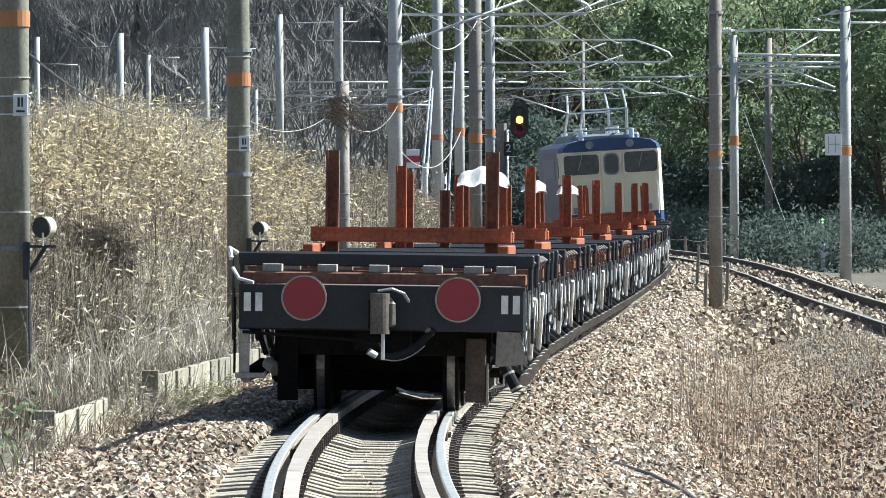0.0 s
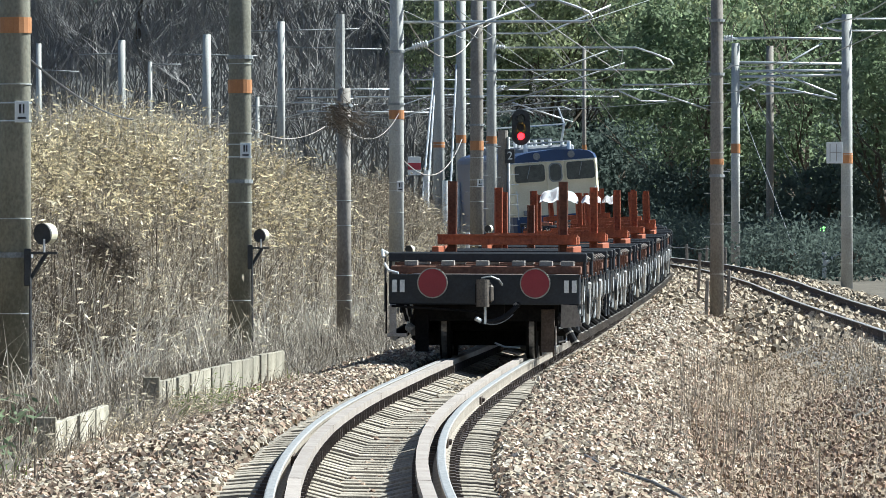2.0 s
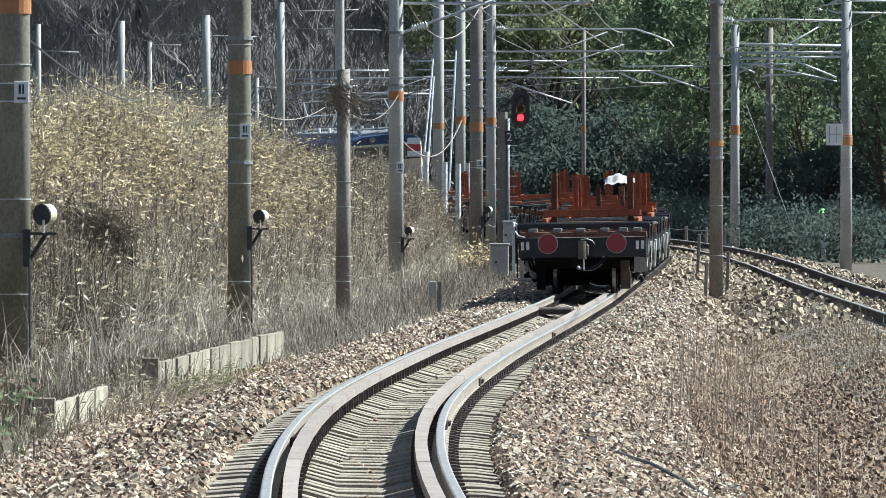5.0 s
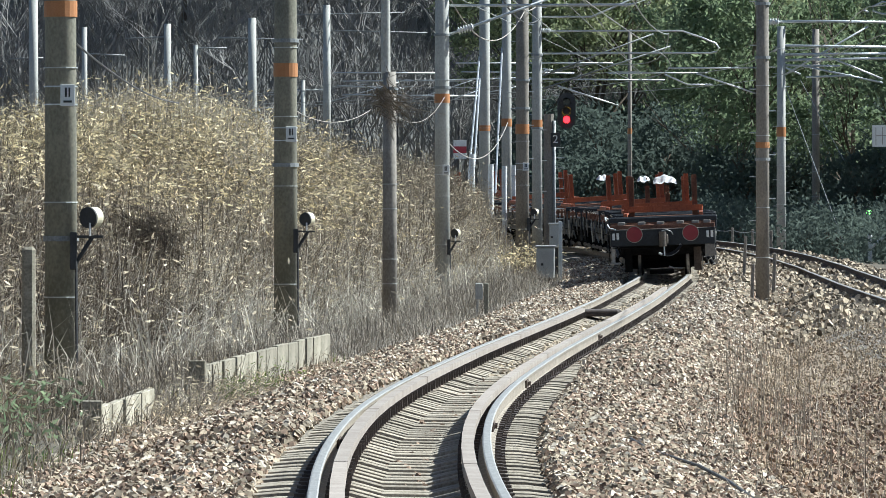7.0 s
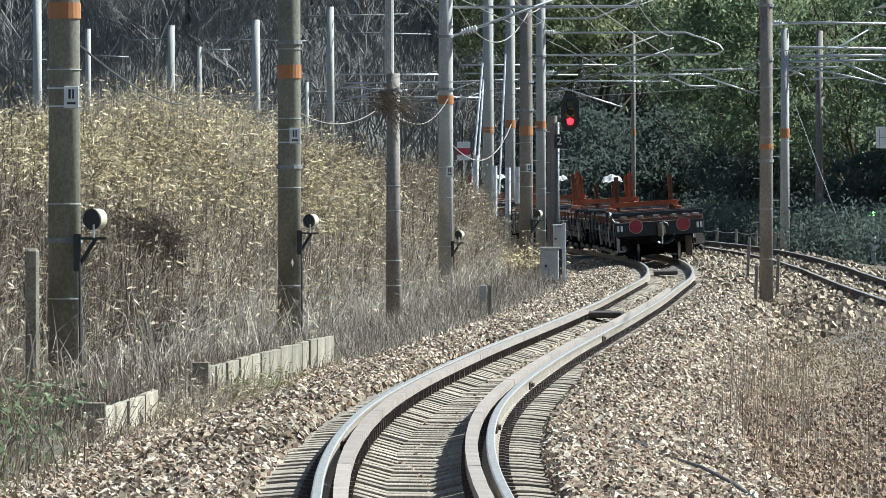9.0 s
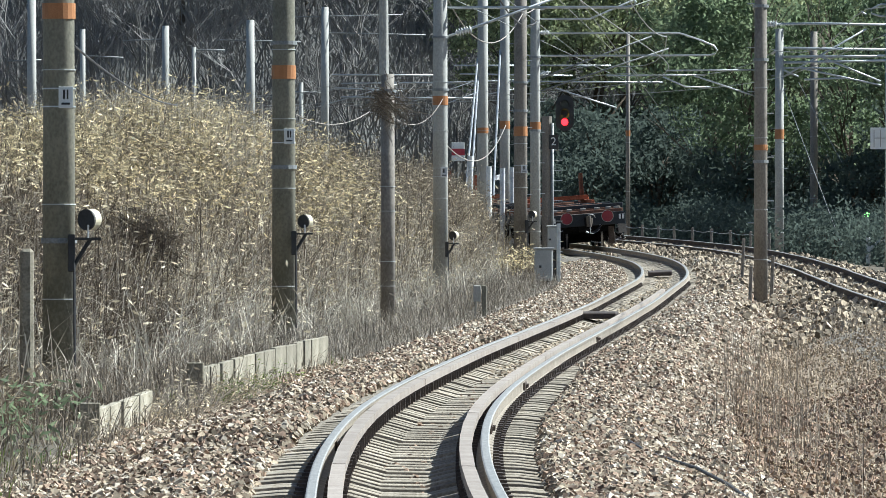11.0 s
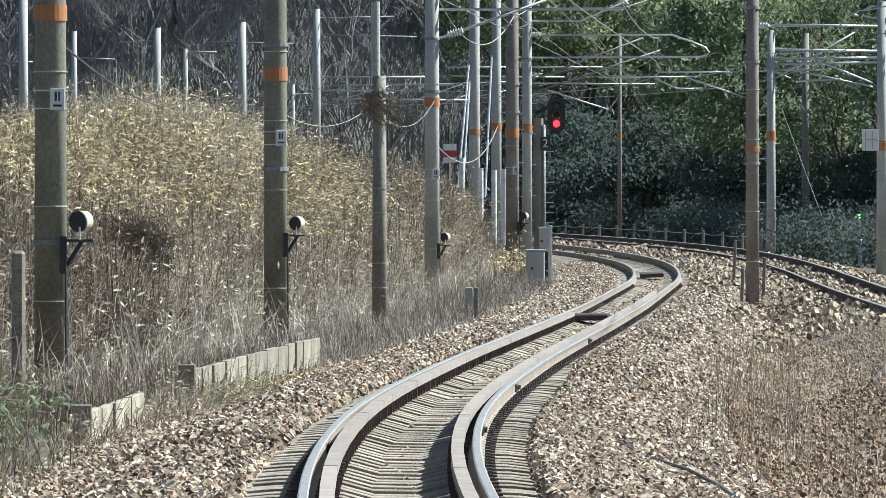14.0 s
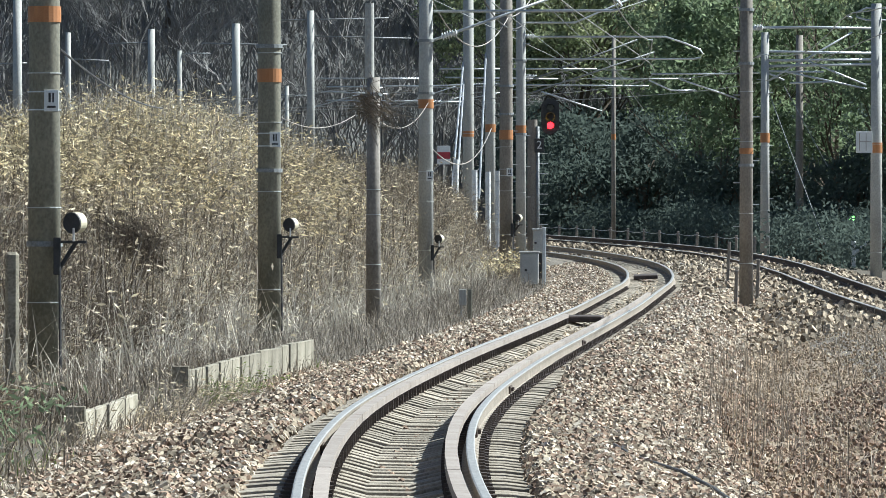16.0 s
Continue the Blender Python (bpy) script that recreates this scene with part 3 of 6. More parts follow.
def flat_wagon(m, rear, seed):
    rnd = random.Random(seed)
    label = "black flat wagon with red rail cradles and two red tail discs" if rear else "black flat wagon with orange-red rail cradles and tall stakes"
    w = thing("flat_wagon", m, label, "wagon", "wagons of the rail train")
    e = CAR / 2 - 0.45
    for s, nm in ((-1, "end_beam"), (1, "end_beam")):
        bm = box(-1.24, 1.24, s * e - 0.11, s * e + 0.11, 0.72, 1.10, bevel=0.015)
        box(-1.24, 1.24, s * e - 0.13, s * e + 0.13, 1.085, 1.112, bm=bm)
        part(nm, bm, BLACK, w)
    for s in (-1, 1):
        bm = box(s * 1.12 - 0.05, s * 1.12 + 0.05, -e, e, 0.80, 1.09, bevel=0.01)
        box(s * 1.06 - 0.03, s * 1.06 + 0.03, -2.9, 2.9, 0.50, 0.80, bm=bm)
        part("side_sill", bm, BLACK, w)
        for y in np.arange(-e + 0.7, e, 1.15):
            part("stake_pocket", box(s * 1.19 - 0.03, s * 1.19 + 0.03, y - 0.05, y + 0.05, 0.86, 1.05, bevel=0.008), BLACK, w)
    part("deck", box(-1.1, 1.1, -e, e, 1.02, 1.07), RAIL_DARK_SHADE, w, "dark rust-stained deck")
    part("centre_sill", box(-0.25, 0.25, -e, e, 0.55, 1.0), GREASE_SHADE, w)
    # timber-topped cross bearers
    for y in (-e + 0.45, -e + 3.4, e - 3.4, e - 0.45):
        bm = box(-1.24, 1.24, y - 0.12, y + 0.12, 1.12, 1.22, bevel=0.01)
        part("bearer", bm, RUST, w, "rust-brown cross bearer")
        for x in (-0.98, -0.50, -0.05, 0.42, 0.78, 1.06):
            part("pad", box(x - 0.085, x + 0.085, y - 0.10, y + 0.10, 1.222, 1.29, bevel=0.006), PAD, w, "pale worn support block")
        bar = box(-1.30, 1.30, y + 0.30, y + 0.40, 1.27, 1.39, bevel=0.012)
        part("crossbar", bar, BLACK, w, "black steel crossbar")
        for x in (-1.27, 1.27):
            part("bracket", rod([(x, y + 0.35, 1.08), (x, y + 0.35, 1.36)], 0.022, 8), BLACK, w)
    # cradle amidships
    for y, k in ((0.0, 1),):
        bm = box(-0.98, 0.98, y - 0.16, y - 0.02, 1.48, 1.62, bevel=0.012)
        box(-0.98, 0.98, y - 0.20, y + 0.02, 1.60, 1.625, bm=bm)
        part("cradle_beam", bm, RED_OXIDE, w, "orange-red painted cradle beam")
        bm = box(-0.98, 0.98, y + 0.9, y + 1.04, 1.48, 1.60, bevel=0.012)
        part("cradle_beam", bm, RED_OXIDE, w, "orange-red painted cradle beam")
        part("tie_beam", box(-0.72, 0.72, y + 0.3, y + 0.38, 1.26, 1.34, bevel=0.01), RUST, w, "rust-brown tie beam")
        for s in (-1, 1):
            stake("stake", w, s * 0.78, y, 2.37, 0.13, RUST if rear else RED_OXIDE)
            if not rear:
                stake("stake", w, s * 0.74, y + 1.0, 2.30, 0.12, RED_OXIDE)
            if seed == 2:
                stake("inner_stake", w, s * 0.27, y + 0.5, 2.08, 0.12, RUST)
            part("long_beam", box(s * 0.93 - 0.05, s * 0.93 + 0.05, y - 1.6, y + 1.8, 1.36, 1.46, bevel=0.01), RED_OXIDE, w)
            bm = bmesh.new()
            for yy in (y - 0.03, y + 0.03):
                bm.faces.new([bm.verts.new(p) for p in ((s * 0.84, yy, 1.12), (s * 1.10, yy, 1.12), (s * 1.02, yy, 1.20), (s * 0.92, yy, 1.36), (s * 0.84, yy, 1.46))])
            bmesh.ops.bridge_loops(bm, edges=bm.edges[:])
            bmesh.ops.recalc_face_normals(bm, faces=bm.faces)
            part("gusset", bm, RUST if rear else RED_OXIDE, w, "triangular stake foot")
    for y in (-3.6, 3.6):
        part("cradle_beam", box(-0.95, 0.95, y - 0.07, y + 0.07, 1.26, 1.36, bevel=0.012), RUST, w, "rust-brown cradle beam")
    bogie(w, -BOGIE)
    bogie(w, BOGIE)
    # side levers, steps and brake gear
    for s in (-1, 1):
        for y in (-2.9, 2.2):
            part("side_lever", rod([(s * 1.22, y, 0.42), (s * 1.26, y - 0.55, 0.98)], 0.022, 8), WHITE_PAINT, w, "white painted brake lever")
            part("lever_guide", box(s * 1.22 - 0.012, s * 1.22 + 0.012, y - 0.9, y - 0.84, 0.45, 1.02), PAD, w, "worn pale lever guide")
        for y in (-e + 0.3, e - 0.3):
            bm = rod([(s * 1.20, y - 0.15, 0.90), (s * 1.20, y - 0.15, 0.40), (s * 1.20, y + 0.15, 0.40), (s * 1.20, y + 0.15, 0.90)], 0.02, 6)
            part("step", bm, BLACK, w)
        for y in np.arange(-5.4, 5.6, 1.2):
            bm = box(s * 1.17, s * 1.23, y - 0.02, y + 0.02, 1.05, 1.24)
            box(s * 1.10, s * 1.26, y - 0.04, y + 0.04, 1.22, 1.26, bm=bm)
            part("lashing_hook", bm, RUST, w)
            part("hook_eye", rod([(s * 1.24, y - 0.03, 1.26), (s * 1.28, y - 0.03, 1.31), (s * 1.22, y - 0.03, 1.35)], 0.014, 6), PAD, w, "worn pale steel eye")
        for y in np.arange(-6.0, 6.2, 2.0):
            k = rnd.uniform(-0.25, 0.25)
            part("chain", rod(sag((s * 1.25, y + k, 1.10), (s * 1.25, y + k + 0.5, 0.95), 0.28, 7), 0.012, 5), DULL_STEEL, w, "dull steel lashing chain")
            part("hanger", box(s * 1.21 - 0.01, s * 1.21 + 0.01, y + k + 0.7, y + k + 0.74, rnd.uniform(0.48, 0.6), 1.0), PAD, w, "worn pale steel hanger")
            part("spring_box", rod([(s * 1.08, y + 0.3 + k, 0.40), (s * 1.22, y + 0.1 + k, 0.30)], 0.06, 10), GREASE_SHADE, w)
            part("ring", rod([(s * 1.225, y + 0.095 + k, 0.297), (s * 1.235, y + 0.08 + k, 0.29)], 0.062, 10), PAD, w, "pale worn ring")
        for y in (-4.0, -1.6, 0.9, 3.4):
            part("brake_link", rod([(s * 1.12, y, 0.40), (s * 1.15, y + 0.5, 0.72)], 0.018, 6), DULL_STEEL, w)
        part("brake_wheel", rod([(s * 1.24, -4.0, 0.74), (s * 1.27, -4.0, 0.74)], 0.17, 16), BLACK, w)
        part("brake_pipe", rod([(s * 1.18, -e, 0.70), (s * 1.18, e, 0.70)], 0.02, 6), GREASE_SHADE, w)
        part("brake_cylinder", rod([(s * 0.72, -1.1, 0.62), (s * 0.72, -0.4, 0.62)], 0.17, 14), GREASE_SHADE, w)
    for s in (-1, 1):
        y = s * (e + 0.10)
        part("coupler", box(-0.10, 0.10, min(y, y + s * 0.42), max(y, y + s * 0.42), 0.72, 1.02, bevel=0.03), GREASE_SHADE, w, "dark knuckle coupler")
        bm = rod([(0.0, y + s * 0.40, 0.70), (0.0, y + s * 0.40, 0.72), (0.0, y + s * 0.40, 1.03), (0.0, y + s * 0.40, 1.05)], 0.085, 18)
        box(0.06, 0.13, min(y + s * 0.2, y + s * 0.42), max(y + s * 0.2, y + s * 0.42), 0.76, 0.98, bevel=0.02, bm=bm)
        part("knuckle", bm, KNUCKLE, w, "worn grey-brown coupler knuckle")
        part("knuckle_pin", rod([(0.03, y + s * 0.42, 0.48), (0.03, y + s * 0.42, 0.70)], 0.016, 8), GALVANISED, w, "bright steel pin")
        part("lifting_lever", rod([(-0.02, y + s * 0.42, 1.07), (0.10, y + s * 0.40, 1.09), (0.20, y + s * 0.3, 1.05), (0.24, y + s * 0.2, 0.98)], 0.014, 6), DULL_STEEL, w)
        part("brake_hose", rod(sag((0.45, y, 0.74), (-0.06, y + s * 0.28, 0.52), 0.10, 10), 0.034, 8), HOSE, w, "black rubber brake hose")
        part("hose_coupling", rod([(-0.03, y + s * 0.28, 0.51), (-0.10, y + s * 0.30, 0.55)], 0.030, 8), GALVANISED, w, "bright steel hose coupling")
        part("hose_clip", rod([(0.40, y + s * 0.01, 0.70), (0.43, y, 0.725)], 0.042, 10), PAD, w, "pale hose clip")
        part("hose_chain", rod(sag((-0.08, y + s * 0.31, 0.54), (0.38, y + s * 0.1, 0.60), 0.10, 8), 0.006, 5), DULL_STEEL, w)
    # grab irons at the corners
    for s in ((-1,) if rear else ()):
        part("grab_iron", rod([(s * 1.30, -e + 0.5, 1.38), (s * 1.36, -e + 0.42, 1.42), (s * 1.34, -e + 0.35, 1.33)], 0.022, 8), WHITE_PAINT, w, "white painted curled grab iron")
        part("grab_iron", rod([(s * 1.31, -e + 0.1, 1.25), (s * 1.25, -e + 0.02, 1.16), (s * 1.12, -e - 0.02, 1.125)], 0.016, 8), WHITE_PAINT, w, "white painted curled grab iron")
        part("corner_rod", rod([(s * 1.31, -e + 0.3, 0.62), (s * 1.31, -e + 0.3, 1.34)], 0.016, 6), BLACK, w)
    if rear:
        yb = -e - 0.13
        for x in (-0.672, 0.660):
            disc = part("tail_disc", rod([(x, yb - 0.04, 1.0), (x, yb - 0.012, 1.0)], 0.185, 40), DISC_RED, w, "round red tail disc with thin pale rim")
            bm = bmesh.new()
            n = 40
            ring = []
            for k in range(n):
                a = 2 * math.pi * k / n
                ring.append([bm.verts.new((x + math.cos(a) * r, y, 1.0 + math.sin(a) * r)) for r, y in ((0.183, yb - 0.05), (0.198, yb - 0.05), (0.198, yb - 0.008), (0.183, yb - 0.008))])
            for k in range(n):
                p, q = ring[k], ring[(k + 1) % n]
                for j in range(4):
                    bm.faces.new((p[j], q[j], q[(j + 1) % 4], p[(j + 1) % 4]))
            bmesh.ops.recalc_face_normals(bm, faces=bm.faces)
            part("rim", bm, PAD, disc, "thin pale grey rim")
        for x in (-1.165, -1.065, 1.065, 1.165):
            part("white_mark", box(x - 0.03, x + 0.03, yb - 0.010, yb + 0.004, 0.88, 1.04), WHITE_PAINT, w, "white painted mark")
        part("uncoupling_bar", rod([(-1.2, yb - 0.05, 0.70), (-0.2, yb - 0.08, 0.64), (0.0, yb - 0.2, 0.60)], 0.016, 6), GREASE_SHADE, w)
        bm = bmesh.new()
        for yy in (yb, yb + 0.03):
            bm.faces.new([bm.verts.new(p) for p in ((0.99, yy, 0.42), (1.27, yy, 0.45), (1.20, yy, 0.72), (1.0, yy, 0.73))])
        bmesh.ops.bridge_loops(bm, edges=bm.edges[:])
        bmesh.ops.recalc_face_normals(bm, faces=bm.faces)
        part("footboard", bm, POLE_BROWN, w, "dull olive-brown corner plate")
        bm = box(-1.23, -1.14, yb - 0.02, yb + 0.02, 0.34, 0.72, bevel=0.01)
        box(-1.26, -1.00, yb - 0.06, yb + 0.06, 0.30, 0.345, bevel=0.008, bm=bm)
        part("footstep", bm, PAD, w, "pale grey step on a flat hanger")
        part("hanger_rod", rod([(-1.27, yb, 0.34), (-1.27, yb, 1.0)], 0.012, 6), GREASE_SHADE, w)
        for x0, x1, z0 in ((-1.08, -1.0, 0.50), (-1.0, -0.96, 0.56)):
            part("link", rod([(x0, yb + 0.1, 0.74), (x1, yb + 0.1, z0)], 0.025, 6), GREASE_SHADE, w)
        part("wheel_guard", box(0.72, 0.90, yb + 0.42, yb + 0.46, 0.10, 0.66, bevel=0.01), RAIL_DARK_SHADE, w, "rust-brown rail guard plate")
        part("wheel_guard", box(-0.92, -0.74, yb + 0.42, yb + 0.46, 0.10, 0.66, bevel=0.01), GREASE_SHADE, w)
        part("guard_edge", box(0.905, 0.925, yb + 0.40, yb + 0.46, 0.06, 0.44), PAD, w, "pale worn guard edge")
        part("transverse_beam", box(-0.95, 0.95, yb + 0.48, yb + 0.55, 0.50, 0.76, bevel=0.01), GREASE_SHADE, w)
        part("slack_adjuster", rod([(0.98, yb + 0.2, 0.58), (1.18, yb + 0.12, 0.22)], 0.05, 12), HOSE, w, "black adjuster tube")
        for k in (0.35, 0.62, 0.97):
            a, b = Vector((0.98, yb + 0.2, 0.58)), Vector((1.18, yb + 0.12, 0.22))
            part("ring", rod([a.lerp(b, k - 0.025), a.lerp(b, k + 0.025)], 0.055, 12), PAD, w, "pale worn ring")
        part("lever_guard", rod([(0.96, yb + 0.25, 0.42), (1.06, yb + 0.25, 0.42), (1.06, yb + 0.25, 0.26), (0.96, yb + 0.25, 0.24)], 0.014, 6), GALVANISED, w)
        part("pipe", rod([(0.12, yb + 0.4, 0.22), (0.25, yb + 0.4, 0.17), (0.45, yb + 0.4, 0.16)], 0.014, 6), GALVANISED, w)
        part("axle_end", rod([(-1.02, yb + 0.7, 0.42), (-0.94, yb + 0.6, 0.36)], 0.06, 10), PAD, w, "pale worn axle end")
    return w


def sheeting(w, y, width, x0, drop, rise=0.09):
    """A white sheet thrown over the stakes, stiff with folds."""
    bm = bmesh.new()
    nx, ny = 22, 8
    grid = []
    for i in range(nx + 1):
        for j in range(ny + 1):
            k = i / nx
            hump = math.sin(math.pi * k) ** 0.6
            z = 2.20 + rise * hump + 0.05 * noise.noise((i * 0.2, j * 0.3, y * 3)) - drop * abs(j / ny - 0.5) * 2 * (0.4 + 0.6 * hump)
            grid.append(bm.verts.new((x0 + width * k, y - 0.3 + 0.6 * j / ny, z)))
    for i in range(nx):
        for j in range(ny):
            a = i * (ny + 1) + j
            bm.faces.new((grid[a], grid[a + 1], grid[a + ny + 2], grid[a + ny + 1]))
    bmesh.ops.solidify(bm, geom=bm.faces[:], thickness=0.01)
    part("white_sheet", bm, CLOTH, w, "crumpled white plastic sheet tied over the stakes", smooth=True)


def locomotive(m):
    lo = thing("electric_locomotive", m, "blue and cream electric locomotive with raised roof gear", "locomotive", "")
    L = 16.0 / 2
    W = 1.40
    # cab and body as a lofted section along y

    def loft(stations):
        bm = bmesh.new()
        rings = [[bm.verts.new((x * k, y, z)) for x, z in pts] for y, k, pts in stations]
        n = len(rings[0])
        for a, b in zip(rings, rings[1:]):
            for j in range(n):
                bm.faces.new((a[j], a[(j + 1) % n], b[(j + 1) % n], b[j]))
        bm.faces.new(rings[0])
        bm.faces.new(rings[-1])
        bmesh.ops.recalc_face_normals(bm, faces=bm.faces)
        return bm
    belly = [(-W, 1.0), (-W, 1.58), (W, 1.58), (W, 1.0)]
    mid = [(-W, 1.585), (-W, 3.28), (W, 3.28), (W, 1.585)]
    crown = [(-W - 0.01, 3.285), (-1.36, 3.42), (-1.22, 3.52), (-0.9, 3.59), (0, 3.64), (0.9, 3.59), (1.22, 3.52), (1.36, 3.42), (W + 0.01, 3.285)]
    part("lower_body", loft([(-L, 0.93, belly), (-L + 0.25, 1, belly), (L, 1, belly)]), LOCO_BLUE, lo, "deep blue lower body")
    part("cab", loft([(-L, 0.93, mid), (-L + 0.25, 1, mid), (-L + 1.3, 1, mid)]), LOCO_CREAM, lo, "cream painted cab end")
    part("body_side", loft([(-L + 1.302, 1, mid), (L, 1, mid)]), LOCO_BLUE, lo, "deep blue body side")
    part("roof", loft([(-L - 0.05, 0.92, crown), (-L + 0.3, 1, crown), (L, 1, crown)]), LOCO_BLUE, lo, "blue curved roof edge")
    part("roof_hatch", box(-0.95, 0.95, -L + 2.2, L - 2.2, 3.50, 3.76, bevel=0.06), ROOF_GREY, lo)
    yf = -L

    def rounded(x0, x1, z0, z1, y0, y1, r):
        bm = bmesh.new()
        rim = []
        for cx, cz, a0 in ((x1 - r, z1 - r, 0), (x0 + r, z1 - r, 90), (x0 + r, z0 + r, 180), (x1 - r, z0 + r, 270)):
            rim += [(cx + r * math.cos(radians(a0 + k * 22.5)), cz + r * math.sin(radians(a0 + k * 22.5))) for k in range(5)]
        a, b = [bm.verts.new((x, y0, z)) for x, z in rim], [bm.verts.new((x, y1, z)) for x, z in rim]
        bm.faces.new(a)
        bm.faces.new(b[::-1])
        for k in range(len(rim)):
            q = (k + 1) % len(rim)
            bm.faces.new((a[k], b[k], b[q], a[q]))
        bmesh.ops.recalc_face_normals(bm, faces=bm.faces)
        return bm

    for x0, x1, z0, z1, r in ((-1.27, -0.32, 2.66, 3.20, 0.09), (0.38, 1.27, 2.66, 3.22, 0.09), (-0.15, 0.20, 2.66, 3.18, 0.13)):
        fr = part("window", rounded(x0 - 0.04, x1 + 0.04, z0 - 0.04, z1 + 0.04, yf - 0.045, yf + 0.02, r + 0.02), DULL_STEEL if x1 - x0 < 0.5 else LOCO_CREAM, lo, "narrow window surround")
        part("pane", rounded(x0, x1, z0, z1, yf - 0.055, yf + 0.01, r), GLASS_DARK, fr, "dark cab window glass")
        if x1 - x0 > 0.5:
            part("wiper", rod([(x0 + 0.5, yf - 0.075, z1 - 0.02), (x0 + 0.38, yf - 0.075, z0 + 0.12)], 0.012, 6), DULL_STEEL, fr)
    part("gangway_door", box(-0.27, 0.31, yf - 0.028, yf + 0.02, 1.60, 3.25, bevel=0.02), LOCO_CREAM, lo, "cream front gangway door")
    part("drip_rail", box(-1.3, 1.3, yf - 0.05, yf + 0.02, 3.265, 3.295), WHITE_PAINT, lo)
    for s in (-1, 1):
        part("headlamp", rod([(s * 0.55, yf - 0.14, 3.46), (s * 0.55, yf + 0.2, 3.46)], 0.11, 18), DULL_STEEL, lo, "round roof headlamp")
        part("handrail", rod([(s * 1.25, yf - 0.08, 1.5), (s * 1.25, yf - 0.08, 2.4)], 0.018, 6), WHITE_PAINT, lo)
        part("side_window", box(s * W - 0.02, s * W + 0.02, yf + 0.45, yf + 1.0, 2.6, 3.15, bevel=0.01), GLASS_DARK, lo)
        part("side_louvre", box(s * W - 0.02, s * W + 0.015, yf + 3, yf + 12, 2.55, 3.1, bevel=0.01), ROOF_GREY, lo)
        part("side_lamp", box(s * 0.95 - 0.12, s * 0.95 + 0.12, yf - 0.06, yf + 0.02, 1.62, 1.78, bevel=0.02), DULL_STEEL, lo)
    for y in (-5.2, 0, 5.2):
        part("bogie", box(-1.1, 1.1, y - 1.7, y + 1.7, 0.3, 0.95, bevel=0.05), GREASE_SHADE, lo)
        for yy in (y - 1.1, y + 1.1):
            part("wheel", rod([(-0.63, yy, 0.56), (-0.5, yy, 0.56)], 0.56, 24), GREASE_SHADE, lo)
            part("wheel", rod([(0.5, yy, 0.56), (0.63, yy, 0.56)], 0.56, 24), GREASE_SHADE, lo)
    part("coupler", box(-0.12, 0.12, yf - 0.5, yf, 0.75, 1.0, bevel=0.03), GREASE_SHADE, lo)
    # roof gear: insulators, bus bars, folded pantographs
    for y in (-5.6, 4.8):
        pan = part("pantograph", rod([(-0.7, y - 0.9, 3.86), (-0.7, y + 0.9, 3.86)], 0.03, 6), DULL_STEEL, lo, "grey steel pantograph")
        part("pantograph_base", rod([(0.7, y - 0.9, 3.86), (0.7, y + 0.9, 3.86)], 0.03, 6), DULL_STEEL, pan)
        for yy in (y - 0.9, y + 0.9):
            part("cross_tube", rod([(-0.75, yy, 3.86), (0.75, yy, 3.86)], 0.03, 6), DULL_STEEL, pan)
        tip = 4.95
        for s in (-1, 1):
            knee = (s * 0.6, y - 0.9, 4.42)
            part("lower_arm", rod([(s * 0.65, y + 0.6, 3.88), knee], 0.04, 6), GALVANISED, pan)
            part("upper_arm", rod([knee, (s * 0.55, y, tip)], 0.032, 6), GALVANISED, pan)
            for yy in (y - 0.9, y + 0.9):
                part("insulator", rod([(s * 0.7, yy, 3.6), (s * 0.7, yy, 3.86)], 0.07, 10), PORCELAIN, pan, "white porcelain insulator")
        part("brace_tube", rod([(-0.6, y - 0.9, 4.42), (0.6, y - 0.9, 4.42)], 0.028, 6), GALVANISED, pan)
        part("collector_head", rod([(-0.95, y, tip - 0.10), (-0.7, y, tip + 0.02), (0.7, y, tip + 0.02), (0.95, y, tip - 0.10)], 0.03, 6), DULL_STEEL, pan)
    for y in (-3.5, -1.5, 0.5, 2.5):
        for x in (-0.45, 0.45):
            part("roof_insulator", rod([(x, y, 3.7), (x, y, 3.95)], 0.06, 10), PORCELAIN, lo, "white porcelain insulator")
    for x in (-0.45, 0.45):
        part("bus_bar", rod([(x, -4.2, 3.97), (x, 3.4, 3.97)], 0.025, 6), DULL_STEEL, lo)
    return lo


SPEED, REAR_START = 13.62, 54.9
ARC_REAR = float(np.interp(REAR_START, D_ALL, _arc))


def car_pose(ahead, t, half):
    """Pose of a car whose middle is ahead metres before the train's tail, at t seconds."""
    arc = ARC_REAR + SPEED * t + ahead
    a, b = line_frame(at_arc(arc - half)), line_frame(at_arc(arc + half))
    mid = (a.translation + b.translation) / 2
    way = (b.translation - a.translation).normalized()
    up = (a.to_3x3() @ Vector((0, 0, 1)) + b.to_3x3() @ Vector((0, 0, 1))).normalized()
    right = way.cross(up).normalized()
    m = Matrix((right, way, right.cross(way))).transposed().to_4x4()
    m.translation = mid
    return m


TRAIN = []
tail = flat_wagon(car_pose(6.90, 0, BOGIE), True, 1)
TRAIN.append((tail, 6.90, BOGIE))
second = flat_wagon(car_pose(6.90 + CAR, 0, BOGIE), False, 2)
sheeting(second, 0.1, 0.62, -0.10, 0.20, 0.15)
TRAIN.append((second, 6.90 + CAR, BOGIE))
third = flat_wagon(car_pose(6.90 + 2 * CAR, 0, BOGIE), False, 3)
sheeting(third, 0.5, 0.36, 0.1, 0.16)
TRAIN.append((third, 6.90 + 2 * CAR, BOGIE))
TRAIN.append((copy_thing(third, car_pose(6.90 + 3 * CAR, 0, BOGIE)), 6.90 + 3 * CAR, BOGIE))
